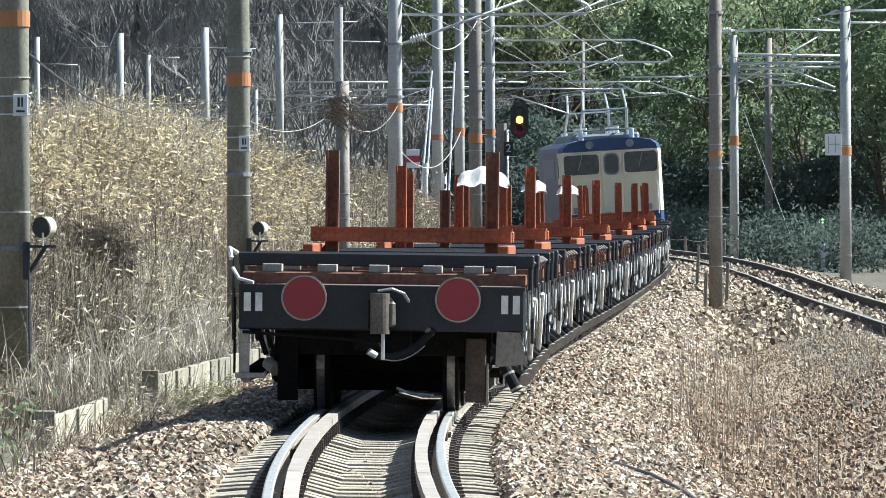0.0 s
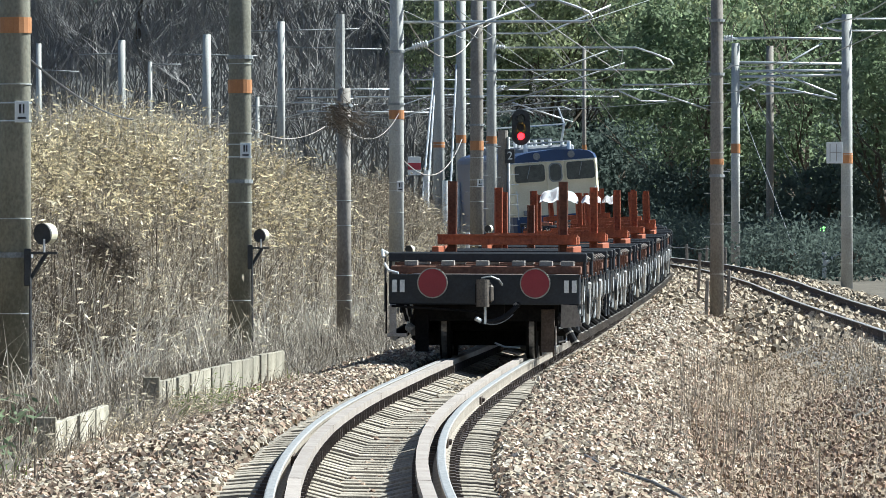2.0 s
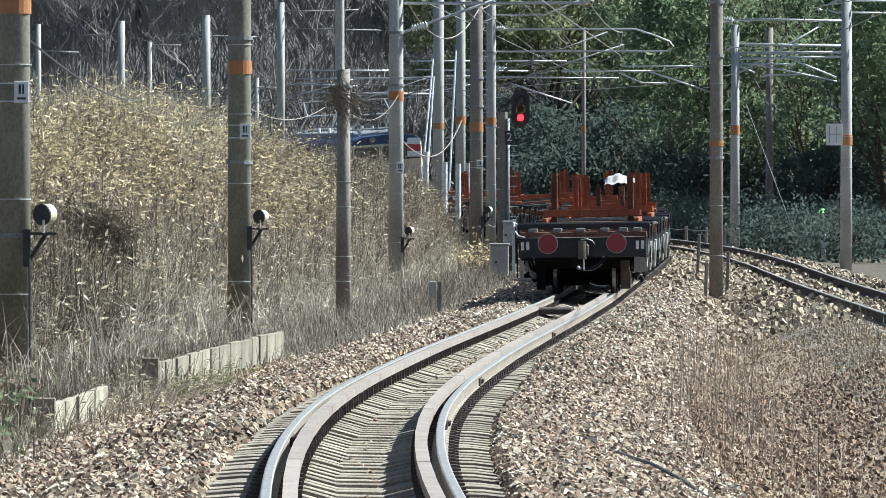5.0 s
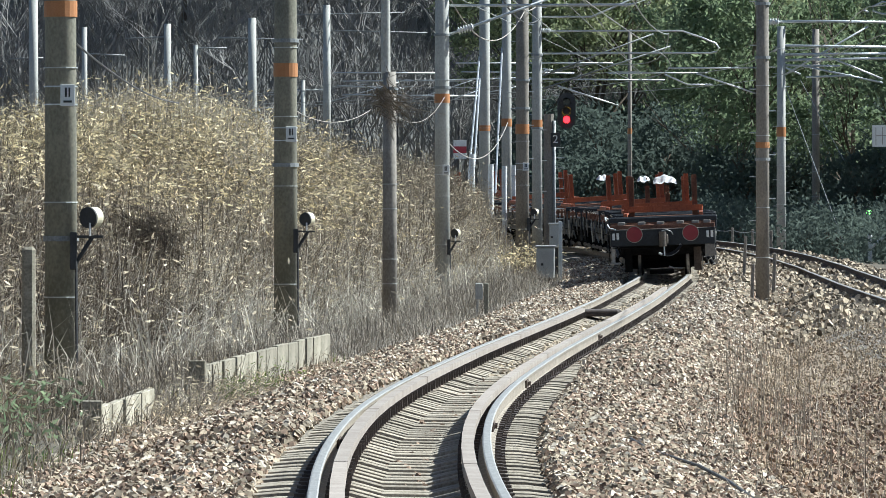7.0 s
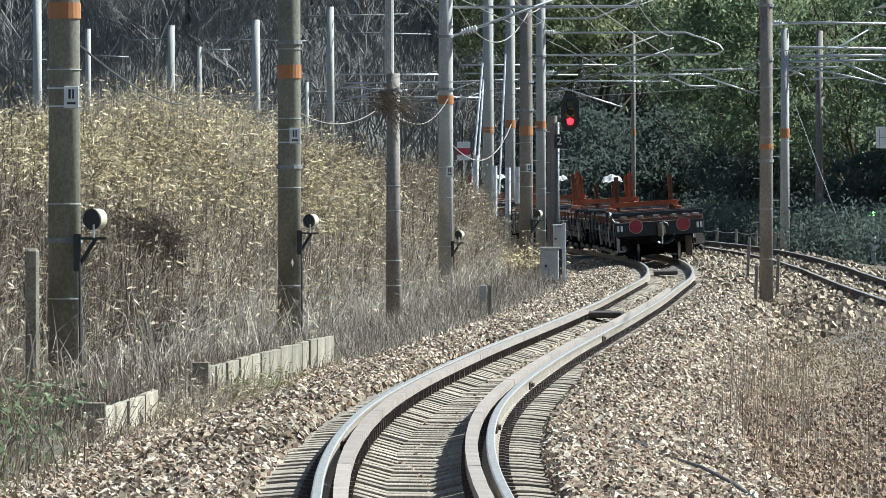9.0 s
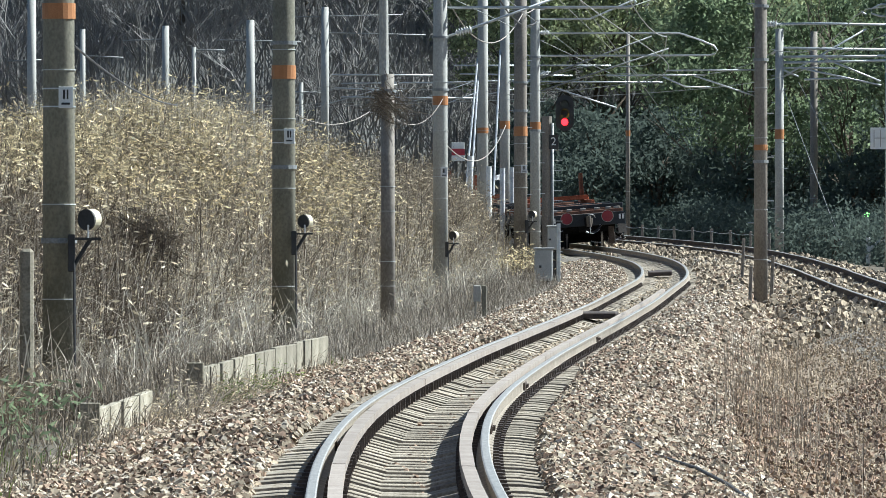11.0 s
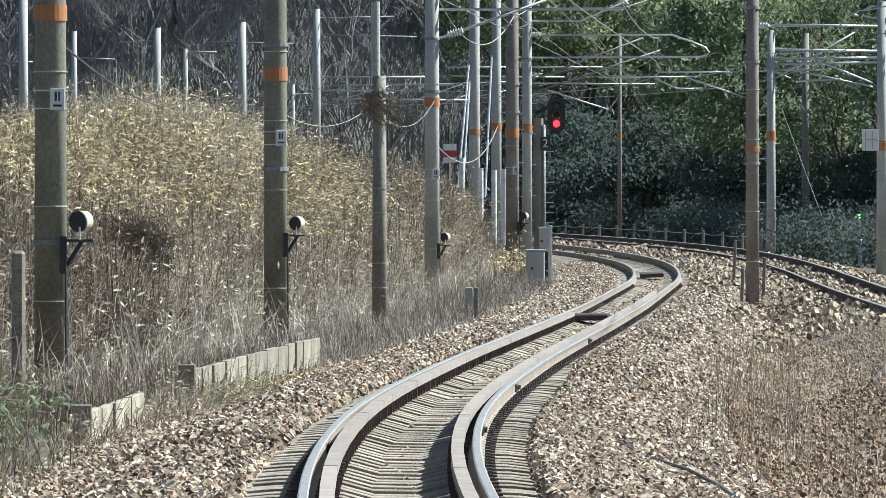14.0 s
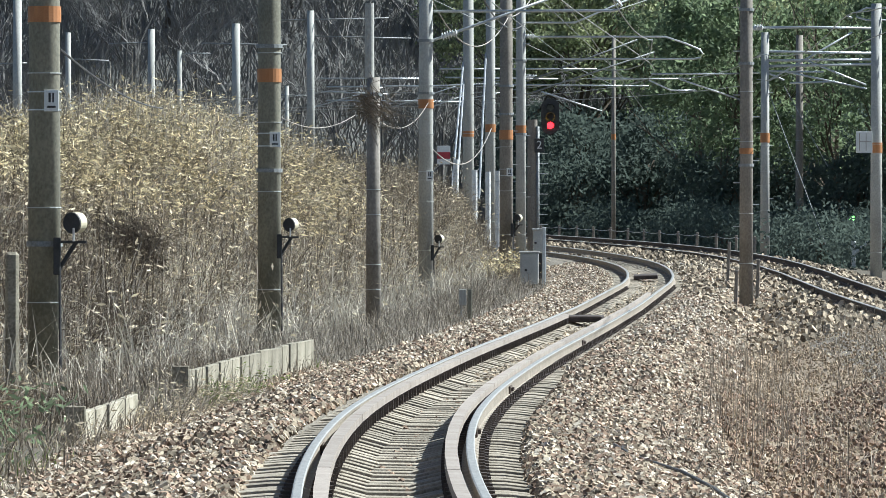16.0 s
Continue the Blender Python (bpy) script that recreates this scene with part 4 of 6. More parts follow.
fifth = flat_wagon(car_pose(6.90 + 4 * CAR, 0, BOGIE), False, 4)
TRAIN.append((fifth, 6.90 + 4 * CAR, BOGIE))
for k in range(5, 8):
    TRAIN.append((copy_thing(fifth, car_pose(6.90 + k * CAR, 0, BOGIE)), 6.90 + k * CAR, BOGIE))
loco = locomotive(car_pose(6.90 + 7.5 * CAR + 8.6, 0, 5.2))
TRAIN.append((loco, 6.90 + 7.5 * CAR + 8.6, 5.2))

# ---------------------------------------------------------------- fittings on the poles
for ob, r, h in ((PR2, 0.155, 6.0), (PR, 0.14, 7.0), (P7, 0.15, 8.0), (P6, 0.18, 8.0)):
    for k in range(int(h / 0.45)):
        side = 1 if k % 2 else -1
        part("climbing_peg", rod([(side * r * 0.8, 0, 1.8 + k * 0.45), (side * (r + 0.13), 0, 1.8 + k * 0.45)], 0.012, 6), GALVANISED, ob)


def pxp(px, py, d):
    """World point at picture place (px, py) of the resting view, d metres away."""
    return Vector(((px - 784) * d / FOCAL, d, up_at(py, d)))


def horn(px, py, d, pole_px, size):
    """Drum on a bracket beside a pole."""
    c = pxp(px, py, d - 0.25)
    ob = thing("drum_horn", Matrix.Translation(c), "black-faced cream drum on a dark pole bracket", "signal horn", "drums on the poles")
    way = Vector((0.55, 0.83, 0.03)).normalized() * size
    part("barrel", rod([Vector((0, 0, 0)), way * 1.1], size, 24), LOCO_CREAM, ob, "cream metal barrel", smooth=False)
    part("face", rod([-way * 0.12, way * 0.12], size * 1.02, 24), INK, ob, "black round face")
    back_x = (pole_px - px) * d / FOCAL
    part("bracket", box(back_x, size * 1.4, -0.03, 0.03, -size * 1.95, -size * 1.7), INK, ob, "dark flat bracket")
    part("mount", box(back_x - 0.03, back_x + 0.05, -0.05, 0.05, -size * 5.0, -size * 1.4, bevel=0.01), INK, ob, "dark mounting channel on the pole")
    part("strut", rod([(back_x + 0.02, 0, -size * 4.6), (size * 0.4, 0, -size * 1.8)], 0.025, 8), INK, ob)
    part("clip", rod([(0.02, -0.05, -size * 1.75), (0.02, -0.06, -size * 0.5)], 0.014, 6), WHITE_PAINT, ob)
    part("cable", rod([(back_x + 0.04, -0.02, -size * 4.2), (back_x + 0.05, -0.02, ground_z(c.x, d) - c.z - 0.1)], 0.018, 6), DARK_WIRE, ob, "black cable down the pole")


horn(140, 393, 72, 112, 0.118)
horn(524, 396, 99, 506, 0.105)
horn(788, 421, 147, 777, 0.10)
horn(928, 384, 170, 918, 0.10)


def stay(p, q, r=0.022, mat=None):
    ob = part("stay_wire", rod([p, q], r, 6), mat or GALVANISED)
    tagged(ob, "pale steel stay running down from a pole", "stay wire", group="stays")


stay(pxp(832, 108, 205), pxp(812, 330, 200), 0.03)
stay(pxp(833, 140, 205), pxp(821, 330, 200), 0.03)
stay(pxp(872, 92, 225), pxp(860, 350, 220), 0.035)
stay(pxp(1372, 160, 215), pxp(1477, 440, 208), 0.013, DULL_STEEL)
stay(pxp(1400, 150, 238), pxp(1477, 292, 232), 0.012, DULL_STEEL)
for px, py, d in ((852, 318, 200), (876, 320, 215), (819, 300, 199), (893, 318, 220)):
    c = pxp(px, py, d)
    g = ground_z(c.x, d)
    ob = part("stay_guard", rod([(c.x, d, g - 0.2), (c.x, d, c.z + 0.35)], 0.09, 12), WHITE_PAINT)
    tagged(ob, "white stay guard sleeve at a pole foot", "stay guard", group="white stay guards")

# thin grey extension of the short pole, and the vine tangle round it
_x3, _y3, _z3 = place(673, 112)
ext = part("pole_extension", rod([(0, 0, 0), (0, 0, up_at(4, 112) - up_at(137, 112))], 0.088, 14, r_end=0.08), POLE_PALE, P3, "thin grey tube with rounded top")
ext.matrix_basis = Matrix.Translation((-0.07, 0, up_at(137, 112) - P3.matrix_basis.translation.z))


def tangle(name, label, centre, radii, count, r, mat, seed, length=0.6):
    rnd = random.Random(seed)
    verts, faces = [], []
    for _ in range(count):
        while True:
            v = Vector((rnd.uniform(-1, 1), rnd.uniform(-1, 1), rnd.uniform(-1, 1)))
            if v.length < 1:
                break
        p = Vector(centre) + Vector((v.x * radii[0], v.y * radii[1], v.z * radii[2]))
        way = Vector((rnd.gauss(0, 1), rnd.gauss(0, 0.4), rnd.gauss(-0.2, 0.7))).normalized() * length * rnd.uniform(0.4, 1.3)
        bend = Vector((rnd.gauss(0, 0.1), 0, -rnd.random() * 0.15))
        pts = [p, p + way * 0.5 - bend, p + way]
        k = len(verts)
        for q in pts:
            verts += [q + Vector((r, 0, r)), q + Vector((-r, 0, -r)), q + Vector((0, r, -r))]
        for s in (0, 3):
            for a, b in ((0, 1), (1, 2), (2, 0)):
                faces.append((k + s + a, k + s + b, k + s + 3 + b, k + s + 3 + a))
    ob = raw(name, verts, faces, mat)
    return tagged(ob, label, "vine", kind="stuff")


_c = pxp(668, 188, 111.8)
tangle("vine_tangle", "dry leafless vine tangled round the short pole", _c, (0.20, 0.2, 0.22), 190, 0.004, STEM_BROWN, 3, length=0.34)
tangle("vine_tangle", "dry leafless vine tangled round the short pole", _c + Vector((0.25, 0, -0.15)), (0.36, 0.2, 0.36), 90, 0.0035, GRASS_GREY, 4, length=0.42)


# ---------------------------------------------------------------- overhead line
def arm(pts, d, r, label, insulators=(), mat=GALVANISED):
    """Bracket tubes from a pole, with their insulators: (px, py) runs at distance d."""
    first = pxp(*pts[0][0], d)
    ob = thing("bracket_arm", Matrix.Translation(first), label, "bracket arm", "overhead line brackets")
    for run in pts:
        part("tube", rod([pxp(x, y, d) - first for x, y in run], r * 0.82, 8), mat, ob, smooth=True)
    for (x0, y0), (x1, y1) in insulators:
        a, b = pxp(x0, y0, d) - first, pxp(x1, y1, d) - first
        part("insulator", turned(a, b, [r * 1.1] + [r * 1.1, r * 2.2, r * 2.2, r * 1.1] * 6 + [r * 1.1]), PORCELAIN, ob, "ribbed white porcelain insulator")
    return ob


loop = lambda x0, x1, y0: [(x0, y0), (x1 - 66, y0), (x1 - 30, y0 + 12), (x1 - 6, y0 + 22), (x1, y0 + 30), (x1 - 5, y0 + 37), (x1 - 16, y0 + 39), (x0, y0 + 40)]
arm([loop(940, 1256, 63), [(940, 38), (1030, 38), (1145, -12)]], 186, 0.033, "pale steel tube bracket with a hooked end over the track", insulators=[((940, 62), (958, 62))])
arm([loop(778, 1112, -22), [(775, 70), (800, 62), (1010, -14)]], 147, 0.040, "pale steel tube bracket with a hooked end over the track", insulators=[((793, 63), (822, 55))])
arm([[(945, 142), (1140, 68)], [(945, 165), (1170, 90)], [(945, 132), (962, 132)]], 190, 0.028, "slanting steel bracket tubes beside the signal", insulators=[((943, 136), (958, 132))], mat=DULL_STEEL)
arm([[(900, 120), (1068, 120)], [(900, 148), (1160, 150)], [(970, 160), (1078, 195)], [(1060, 138), (1235, 137)]], 240, 0.036, "pale horizontal steel bracket tubes")
arm([[(1165, 129), (1322, 128)], [(1215, 138), (1328, 176)], [(1160, 140), (1200, 158), (1245, 158)]], 130, 0.020, "thin pale bracket arms reaching from the middle pole")
arm([[(1350, 47), (1440, 46), (1568, 48)], [(1352, 100), (1366, 89), (1568, 92)], [(1370, 105), (1568, 103)], [(1368, 115), (1568, 111)]], 215, 0.055, "pale horizontal steel tubes of the portal over the second track", insulators=[((1345, 47), (1362, 47))])
arm([[(1368, 143), (1520, 55)], [(1360, 122), (1400, 140)], [(1400, 124), (1546, 155)], [(1368, 124), (1470, 125)], [(1410, 145), (1490, 142)], [(1440, 105), (1545, 148)]], 215, 0.040, "slanting steel bracket tubes of the second track", mat=GALVANISED)
arm([[(1700, 12), (1545, 12), (1528, 20), (1528, 28), (1545, 33), (1700, 34)], [(1520, 30), (1510, 25)]], 183, 0.035, "pale hooked steel tube bracket over the second track")
arm([[(575, 137), (765, 137)], [(590, 152), (780, 150), (900, 146)], [(590, 176), (830, 178)], [(580, 160), (700, 165)], [(790, 120), (900, 120)], [(800, 135), (1000, 138)]], 245, 0.035, "long pale horizontal steel tubes behind the bank")
arm([[(470, 35), (700, 30)], [(560, 62), (740, 66)]], 215, 0.024, "dull horizontal steel tubes behind the bank", mat=DULL_STEEL)
arm([[(205, 76), (285, 73)], [(370, 75), (520, 78)], [(140, 103), (205, 106)], [(330, 93), (385, 93)], [(470, 165), (560, 168)], [(0, 112), (60, 110)]], 290, 0.04, "dull horizontal cross arms behind the bank", mat=DULL_STEEL)
arm([[(560, 190), (700, 150)], [(700, 190), (850, 140)], [(770, 190), (830, 168)], [(830, 175), (905, 160)]], 250, 0.025, "thin slanting bracket tubes behind the bank")


def wire(points, r, mat, label):
    ob = part("overhead_wire", rod(points, r, 5), mat)
    tagged(ob, label, "overhead wire", group="overhead wires")


for centre, side, lo in ((line_x, 0.1, 70), (right_x, -0.1, 90)):
    ds = list(np.arange(lo, 330, 6.0))
    wire([(centre(d) + side * math.sin(d / 20), d, line_z(d) + 5.15) for d in ds], 0.010, WIRE, "thin contact wire hung above the track")
    wire([(centre(d) + 0.05, d, line_z(d) + 5.95 - 0.35 * math.sin(math.pi * ((d - lo) % 45) / 45)) for d in ds], 0.012, WIRE, "carrier wire hung above the track")
for a, b, drop in (((775, -5, 147), (912, 28, 170), 0.95), ((912, 28, 170), (960, -20, 186), 0.2), ((500, 200, 99.5), (640, 202, 111.5), 0.22), ((686, 214, 112), (770, 180, 146), 0.3), ((778, 262, 147), (882, 225, 225), 0.75)):
    wire(sag(pxp(*a), pxp(*b), drop, 16), 0.015 if a[2] > 120 else 0.007, PAD, "slack pale cable looping between poles")
wire(sag(pxp(855, -30, 147), pxp(940, 40, 186), 0.5, 12), 0.022, DARK_WIRE, "slack dark cable looping between poles")
wire(sag(pxp(118, 85, 72), pxp(300, 190, 125), 0.15, 12), 0.014, DARK_WIRE, "slack dark cable hanging over the bank")
for k, (px0, py0, px1, py1) in enumerate(((700, -40, 1100, 150), (940, -30, 1120, 140), (880, 0, 1010, 100), (1010, 0, 1150, 190), (1090, 20, 1330, -60))):
    wire([pxp(px0, py0, 150), pxp(px1, py1, 240)], 0.011, WIRE, "thin bare overhead wire above the track")


# ---------------------------------------------------------------- signals and signs
ADDED_SHUTTERS = []


def colour_light(px, d, py_top, py_bottom, lamp_py, w, lamp, label):
    a, b = up_at(py_bottom, d), up_at(py_top, d)
    x = (px - 784) * d / FOCAL
    mid = (a + b) / 2
    ob = thing("colour_light_signal", Matrix.Translation((x, d, mid)), label, "railway signal")
    h = (b - a) / 2
    bm = bmesh.new()
    rim = []
    for k in range(32):
        a = 2 * math.pi * (k + 0.5) / 32
        rim.append((math.cos(a) * w / 2, math.sin(a) * w / 2 + (h - w / 2) * (1 if math.sin(a) > 0 else -1)))
    face = [bm.verts.new((x, -0.04, z)) for x, z in rim]
    rear_face = [bm.verts.new((x, 0.04, z)) for x, z in rim]
    bm.faces.new(face)
    bm.faces.new(rear_face[::-1])
    for k in range(32):
        bm.faces.new((face[k], rear_face[k], rear_face[(k + 1) % 32], face[(k + 1) % 32]))
    bmesh.ops.recalc_face_normals(bm, faces=bm.faces)
    part("backboard", bm, INK, ob, "black oval backboard")
    zl = up_at(lamp_py, d) - mid
    shutters = []
    for k in range(3):
        z = zl + k * 0.26
        bm = bmesh.new()
        arc = [radians(200 - 220 * q / 10) for q in range(11)]
        rows = [[bm.verts.new((math.cos(a) * r, y, z + math.sin(a) * r)) for a in arc] for r, y in ((w * 0.23, -0.04), (w * 0.23, -0.30), (w * 0.25, -0.30), (w * 0.25, -0.04))]
        for q in range(10):
            for n in range(4):
                bm.faces.new((rows[n][q], rows[n][q + 1], rows[(n + 1) % 4][q + 1], rows[(n + 1) % 4][q]))
        bmesh.ops.recalc_face_normals(bm, faces=bm.faces)
        part("hood", bm, INK, ob)
        if k == 2:
            part("lens", rod([(0, -0.075, z), (0, -0.03, z)], w * 0.18, 18), GLASS_DARK, ob, "dark signal lens")
            continue
        # Both lenses always glow; an added shutter covers the one that is off.
        part("lens", rod([(0, -0.07, z), (0, -0.03, z)], w * 0.19, 20), lamp[k], ob, "lit signal lens")
        vane = part("shutter", rod([(w * 0.21, -0.006, 0), (w * 0.21, 0.006, 0)], w * 0.21, 20), INK, ob, "added black shutter that covers the always-lit lens")
        vane.matrix_basis = Matrix.Translation((-w * 0.21, -0.08, z))
        shutters.append(vane)
    ADDED_SHUTTERS.extend(shutters)
    return ob


_sx = (964 - 784) * 187 / FOCAL
sp = thing("signal_post", Matrix.Translation((_sx, 187, ground_z(_sx, 187) - 0.1)), "slim grey signal post with ladder and small plate", "signal post")
part("post", rod([(0, 0, -0.3), (0, 0, 4.4)], 0.05, 14), DULL_STEEL, sp, smooth=True)
part("mast", rod([(-0.16, 0.1, -0.3), (-0.16, 0.1, 4.6)], 0.15, 14), POLE_BROWN, sp)
for z in np.arange(0.6, 3.9, 0.3):
    part("rung", rod([(0.05, -0.05, z), (0.30, -0.05, z)], 0.012, 6), GALVANISED, sp)
plate = part("plate", box(-0.10, 0.18, -0.13, -0.11, up_at(262, 187) - ground_z(_sx, 187) + 0.0, up_at(243, 187) - ground_z(_sx, 187) + 0.1, bevel=0.005), INK, sp, "small black plate with a white figure 2")
txt = bpy.data.curves.new("figure", "FONT")
txt.body, txt.size, txt.extrude, txt.align_x, txt.align_y = "2", 0.34, 0.004, "CENTER", "CENTER"
fig_tmp = bpy.data.objects.new("figure", txt)
scene.collection.objects.link(fig_tmp)
fig_me = bpy.data.meshes.new_from_object(fig_tmp.evaluated_get(bpy.context.evaluated_depsgraph_get()))
bpy.data.objects.remove(fig_tmp)
fig_me.materials.clear()
fig_me.materials.append(WHITE)
fig = new("figure", fig_me)
fig.parent = plate
fig.matrix_basis = Matrix.Translation((0.04, -0.135, (up_at(252, 187) - ground_z(_sx, 187)) + 0.05)) @ pose(0, 0, 0, 90, 0, 0)
colour_light(986, 186.6, 172, 236, 220, 0.54, (RED_LAMP, YELLOW_LAMP), "black colour-light signal going from yellow to red")
_fx = (1521 - 784) * 222 / FOCAL
fs = thing("distant_signal", Matrix.Translation((_fx, 222, ground_z(_fx, 222))), "small far signal showing a green light before the trees", "railway signal")
part("post", rod([(0.08, 0, -0.3), (0.08, 0, up_at(392, 222) - ground_z(_fx, 222))], 0.05, 10), DULL_STEEL, fs)
part("head", rod([(0, -0.05, up_at(385, 222) - ground_z(_fx, 222)), (0, 0.1, up_at(385, 222) - ground_z(_fx, 222))], 0.24, 16), INK, fs)
part("lens", rod([(0, -0.08, up_at(385, 222) - ground_z(_fx, 222)), (0, -0.04, up_at(385, 222) - ground_z(_fx, 222))], 0.11, 16), GREEN_LAMP, fs, "green signal lens")

ob = thing("track_marker", Matrix.Translation(pxp(1523, 445, 205)), "white post with a slanted white arm beside the second track", "track marker")
part("post", box(-0.07, 0.07, -0.05, 0.05, -0.5, 0.38, bevel=0.02), WHITE_PAINT, ob)
part("arm", rod([(0.05, -0.02, 0.0), (0.52, -0.02, 0.36)], 0.06, 8), WHITE_PAINT, ob)
part("counterweight", box(0.38, 0.55, -0.06, 0.04, 0.22, 0.42, bevel=0.02), WHITE_PAINT, ob)


def board(px0, px1, py0, py1, d, label, fields):
    a, b = pxp(px0, py1, d), pxp(px1, py0, d)
    w, h = b.x - a.x, b.z - a.z
    ob = thing("sign_board", Matrix.Translation(a), label, "sign")
    part("panel", box(0, w, -0.012, 0.012, 0, h, bevel=0.004), WHITE, ob)
    part("bracket", box(w * 0.3, w * 0.4, 0.0125, 0.3, h * 0.3, h * 0.7), DULL_STEEL, ob)
    for x0, x1, z0, z1, mat in fields:
        part("marking", box(w * x0, w * x1, -0.018, -0.012, h * z0, h * z1), mat, ob)
    return ob


board(786, 809, 256, 289, 200, "white board with a broad red stripe", [(0.0, 1.0, 0.30, 0.66, SIGN_RED)])
board(1527, 1556, 230, 268, 182.5, "white board with faint dark frame lines", [(0.2, 0.24, 0.1, 0.9, PAD), (0.2, 0.9, 0.5, 0.53, PAD), (0.6, 0.64, 0.1, 0.9, PAD)])


ob = part("ground_cable", rod([Vector((x, d, ground_z(x, d) + 0.06 + 0.03 * math.sin(d * 3))) for x, d in ((1.42, 50.4), (1.55, 49.4), (1.68, 48.2), (1.82, 46.6), (1.96, 44.8), (2.05, 43.0))], 0.014, 8), DARK_WIRE)
tagged(ob, "black cable lying loose across the ballast", "cable")


# ---------------------------------------------------------------- trackside cabinets
def cabinet(px, d, w, h, lift, label, legs=True):
    x = (px - 784) * d / FOCAL
    z = ground_z(x, d)
    ob = thing("trackside_cabinet", Matrix.Translation((x, d, z)), label, "cabinet")
    part("body", box(-w / 2, w / 2, -0.18, 0.18, lift, lift + h, bevel=0.015), GREY_PAINT, ob)
    part("lid", box(-w / 2 - 0.03, w / 2 + 0.03, -0.22, 0.22, lift + h, lift + h + 0.05, bevel=0.012), GREY_PAINT, ob)
    part("door", box(-w / 2 + 0.04, w / 2 - 0.04, -0.195, -0.181, lift + 0.04, lift + h - 0.04, bevel=0.004), GREY_PAINT, ob)
    part("handle", box(-0.12, -0.06, -0.215, -0.196, lift + h * 0.42, lift + h * 0.50), INK, ob, "small black handle")
    part("foot", box(-w * 0.3, w * 0.3, -0.12, 0.12, -0.25, lift), INK, ob, "dark pedestal")
    return ob


cabinet(949, 161, 0.47, 0.80, 0.06, "grey steel trackside cabinet on a dark pedestal")
cabinet(966, 166, 0.30, 0.60, 0.83, "grey steel upper box fixed on a post")
_gx, _gd = (975 - 784) * 162 / FOCAL, 162
ob = part("marker_post", box(-0.05, 0.05, -0.05, 0.05, -0.2, 1.55, bevel=0.012), GALVANISED)
ob.matrix_world = Matrix.Translation((_gx, _gd, ground_z(_gx, _gd)))
tagged(ob, "slim grey steel post beside the cabinet", "post")
_bx, _bd = (836 - 784) * 123 / FOCAL, 123
jb = thing("junction_box", Matrix.Translation((_bx, _bd, ground_z(_bx, _bd))), "small grey-green junction box on a short post", "junction box")
part("box", box(-0.13, 0.02, -0.06, 0.06, 0.30, 0.62, bevel=0.012), POLE_PALE, jb)
part("post", box(0.04, 0.13, -0.04, 0.04, -0.2, 0.62, bevel=0.01), POLE_DARK, jb)
part("pipe", rod([(-0.08, 0, -0.1), (-0.08, 0, 0.3)], 0.025, 8), POLE_PALE, jb)
ob = part("concrete_marker", box(-0.07, 0.07, -0.06, 0.06, -0.3, 1.62, bevel=0.03), CONCRETE)
_mx = (34 - 784) * 66 / FOCAL
ob.matrix_world = Matrix.Translation((_mx, 66, ground_z(_mx, 66) - 0.05))
tagged(ob, "weathered square concrete marker half hidden in dry grass", "marker post")


# ---------------------------------------------------------------- fence beyond the second track
def build_fence():
    fence = thing("wire_fence", Matrix.Translation((0, 0, 0)), "low wire fence on slim posts beyond the second track", "fence")
    tops = []
    for d in (252, 249, 246, 243, 240, 237, 234, 231, 228, 224.5, 221, 217, 213, 209):
        x = right_x(d) + 2.9
        z = ground_z(x, d)
        ob = part("post", box(-0.045, 0.045, -0.045, 0.045, -0.2, 0.86, bevel=0.012), POLE_BROWN, fence)
        ob.matrix_basis = Matrix.Translation((x, d, z)) @ pose(0, 0, 0, 0, random.uniform(-2, 2), 0)
        tops.append(Vector((x, d, z + 0.86)))
    for lower in (0.08, 0.55):
        for a, b in zip(tops, tops[1:]):
            part("wire", rod(sag(a - Vector((0, 0, lower)), b - Vector((0, 0, lower)), 0.06, 5), 0.010, 5), GALVANISED, fence)


build_fence()
for px, d, h in ((1314, 128, 0.75), (1352, 131, 0.95), (1300, 150, 1.0), (1322, 150, 1.1)):
    x, y, z = place(px, d)
    ob = part("stake_post", box(-0.035, 0.035, -0.035, 0.035, -0.2, h, bevel=0.008), POLE_BROWN)
    ob.matrix_world = Matrix.Translation((x, y, z)) @ pose(0, 0, 0, 0, random.uniform(-4, 4), 0)
    tagged(ob, "short weathered post between the tracks", "post", group="short posts")


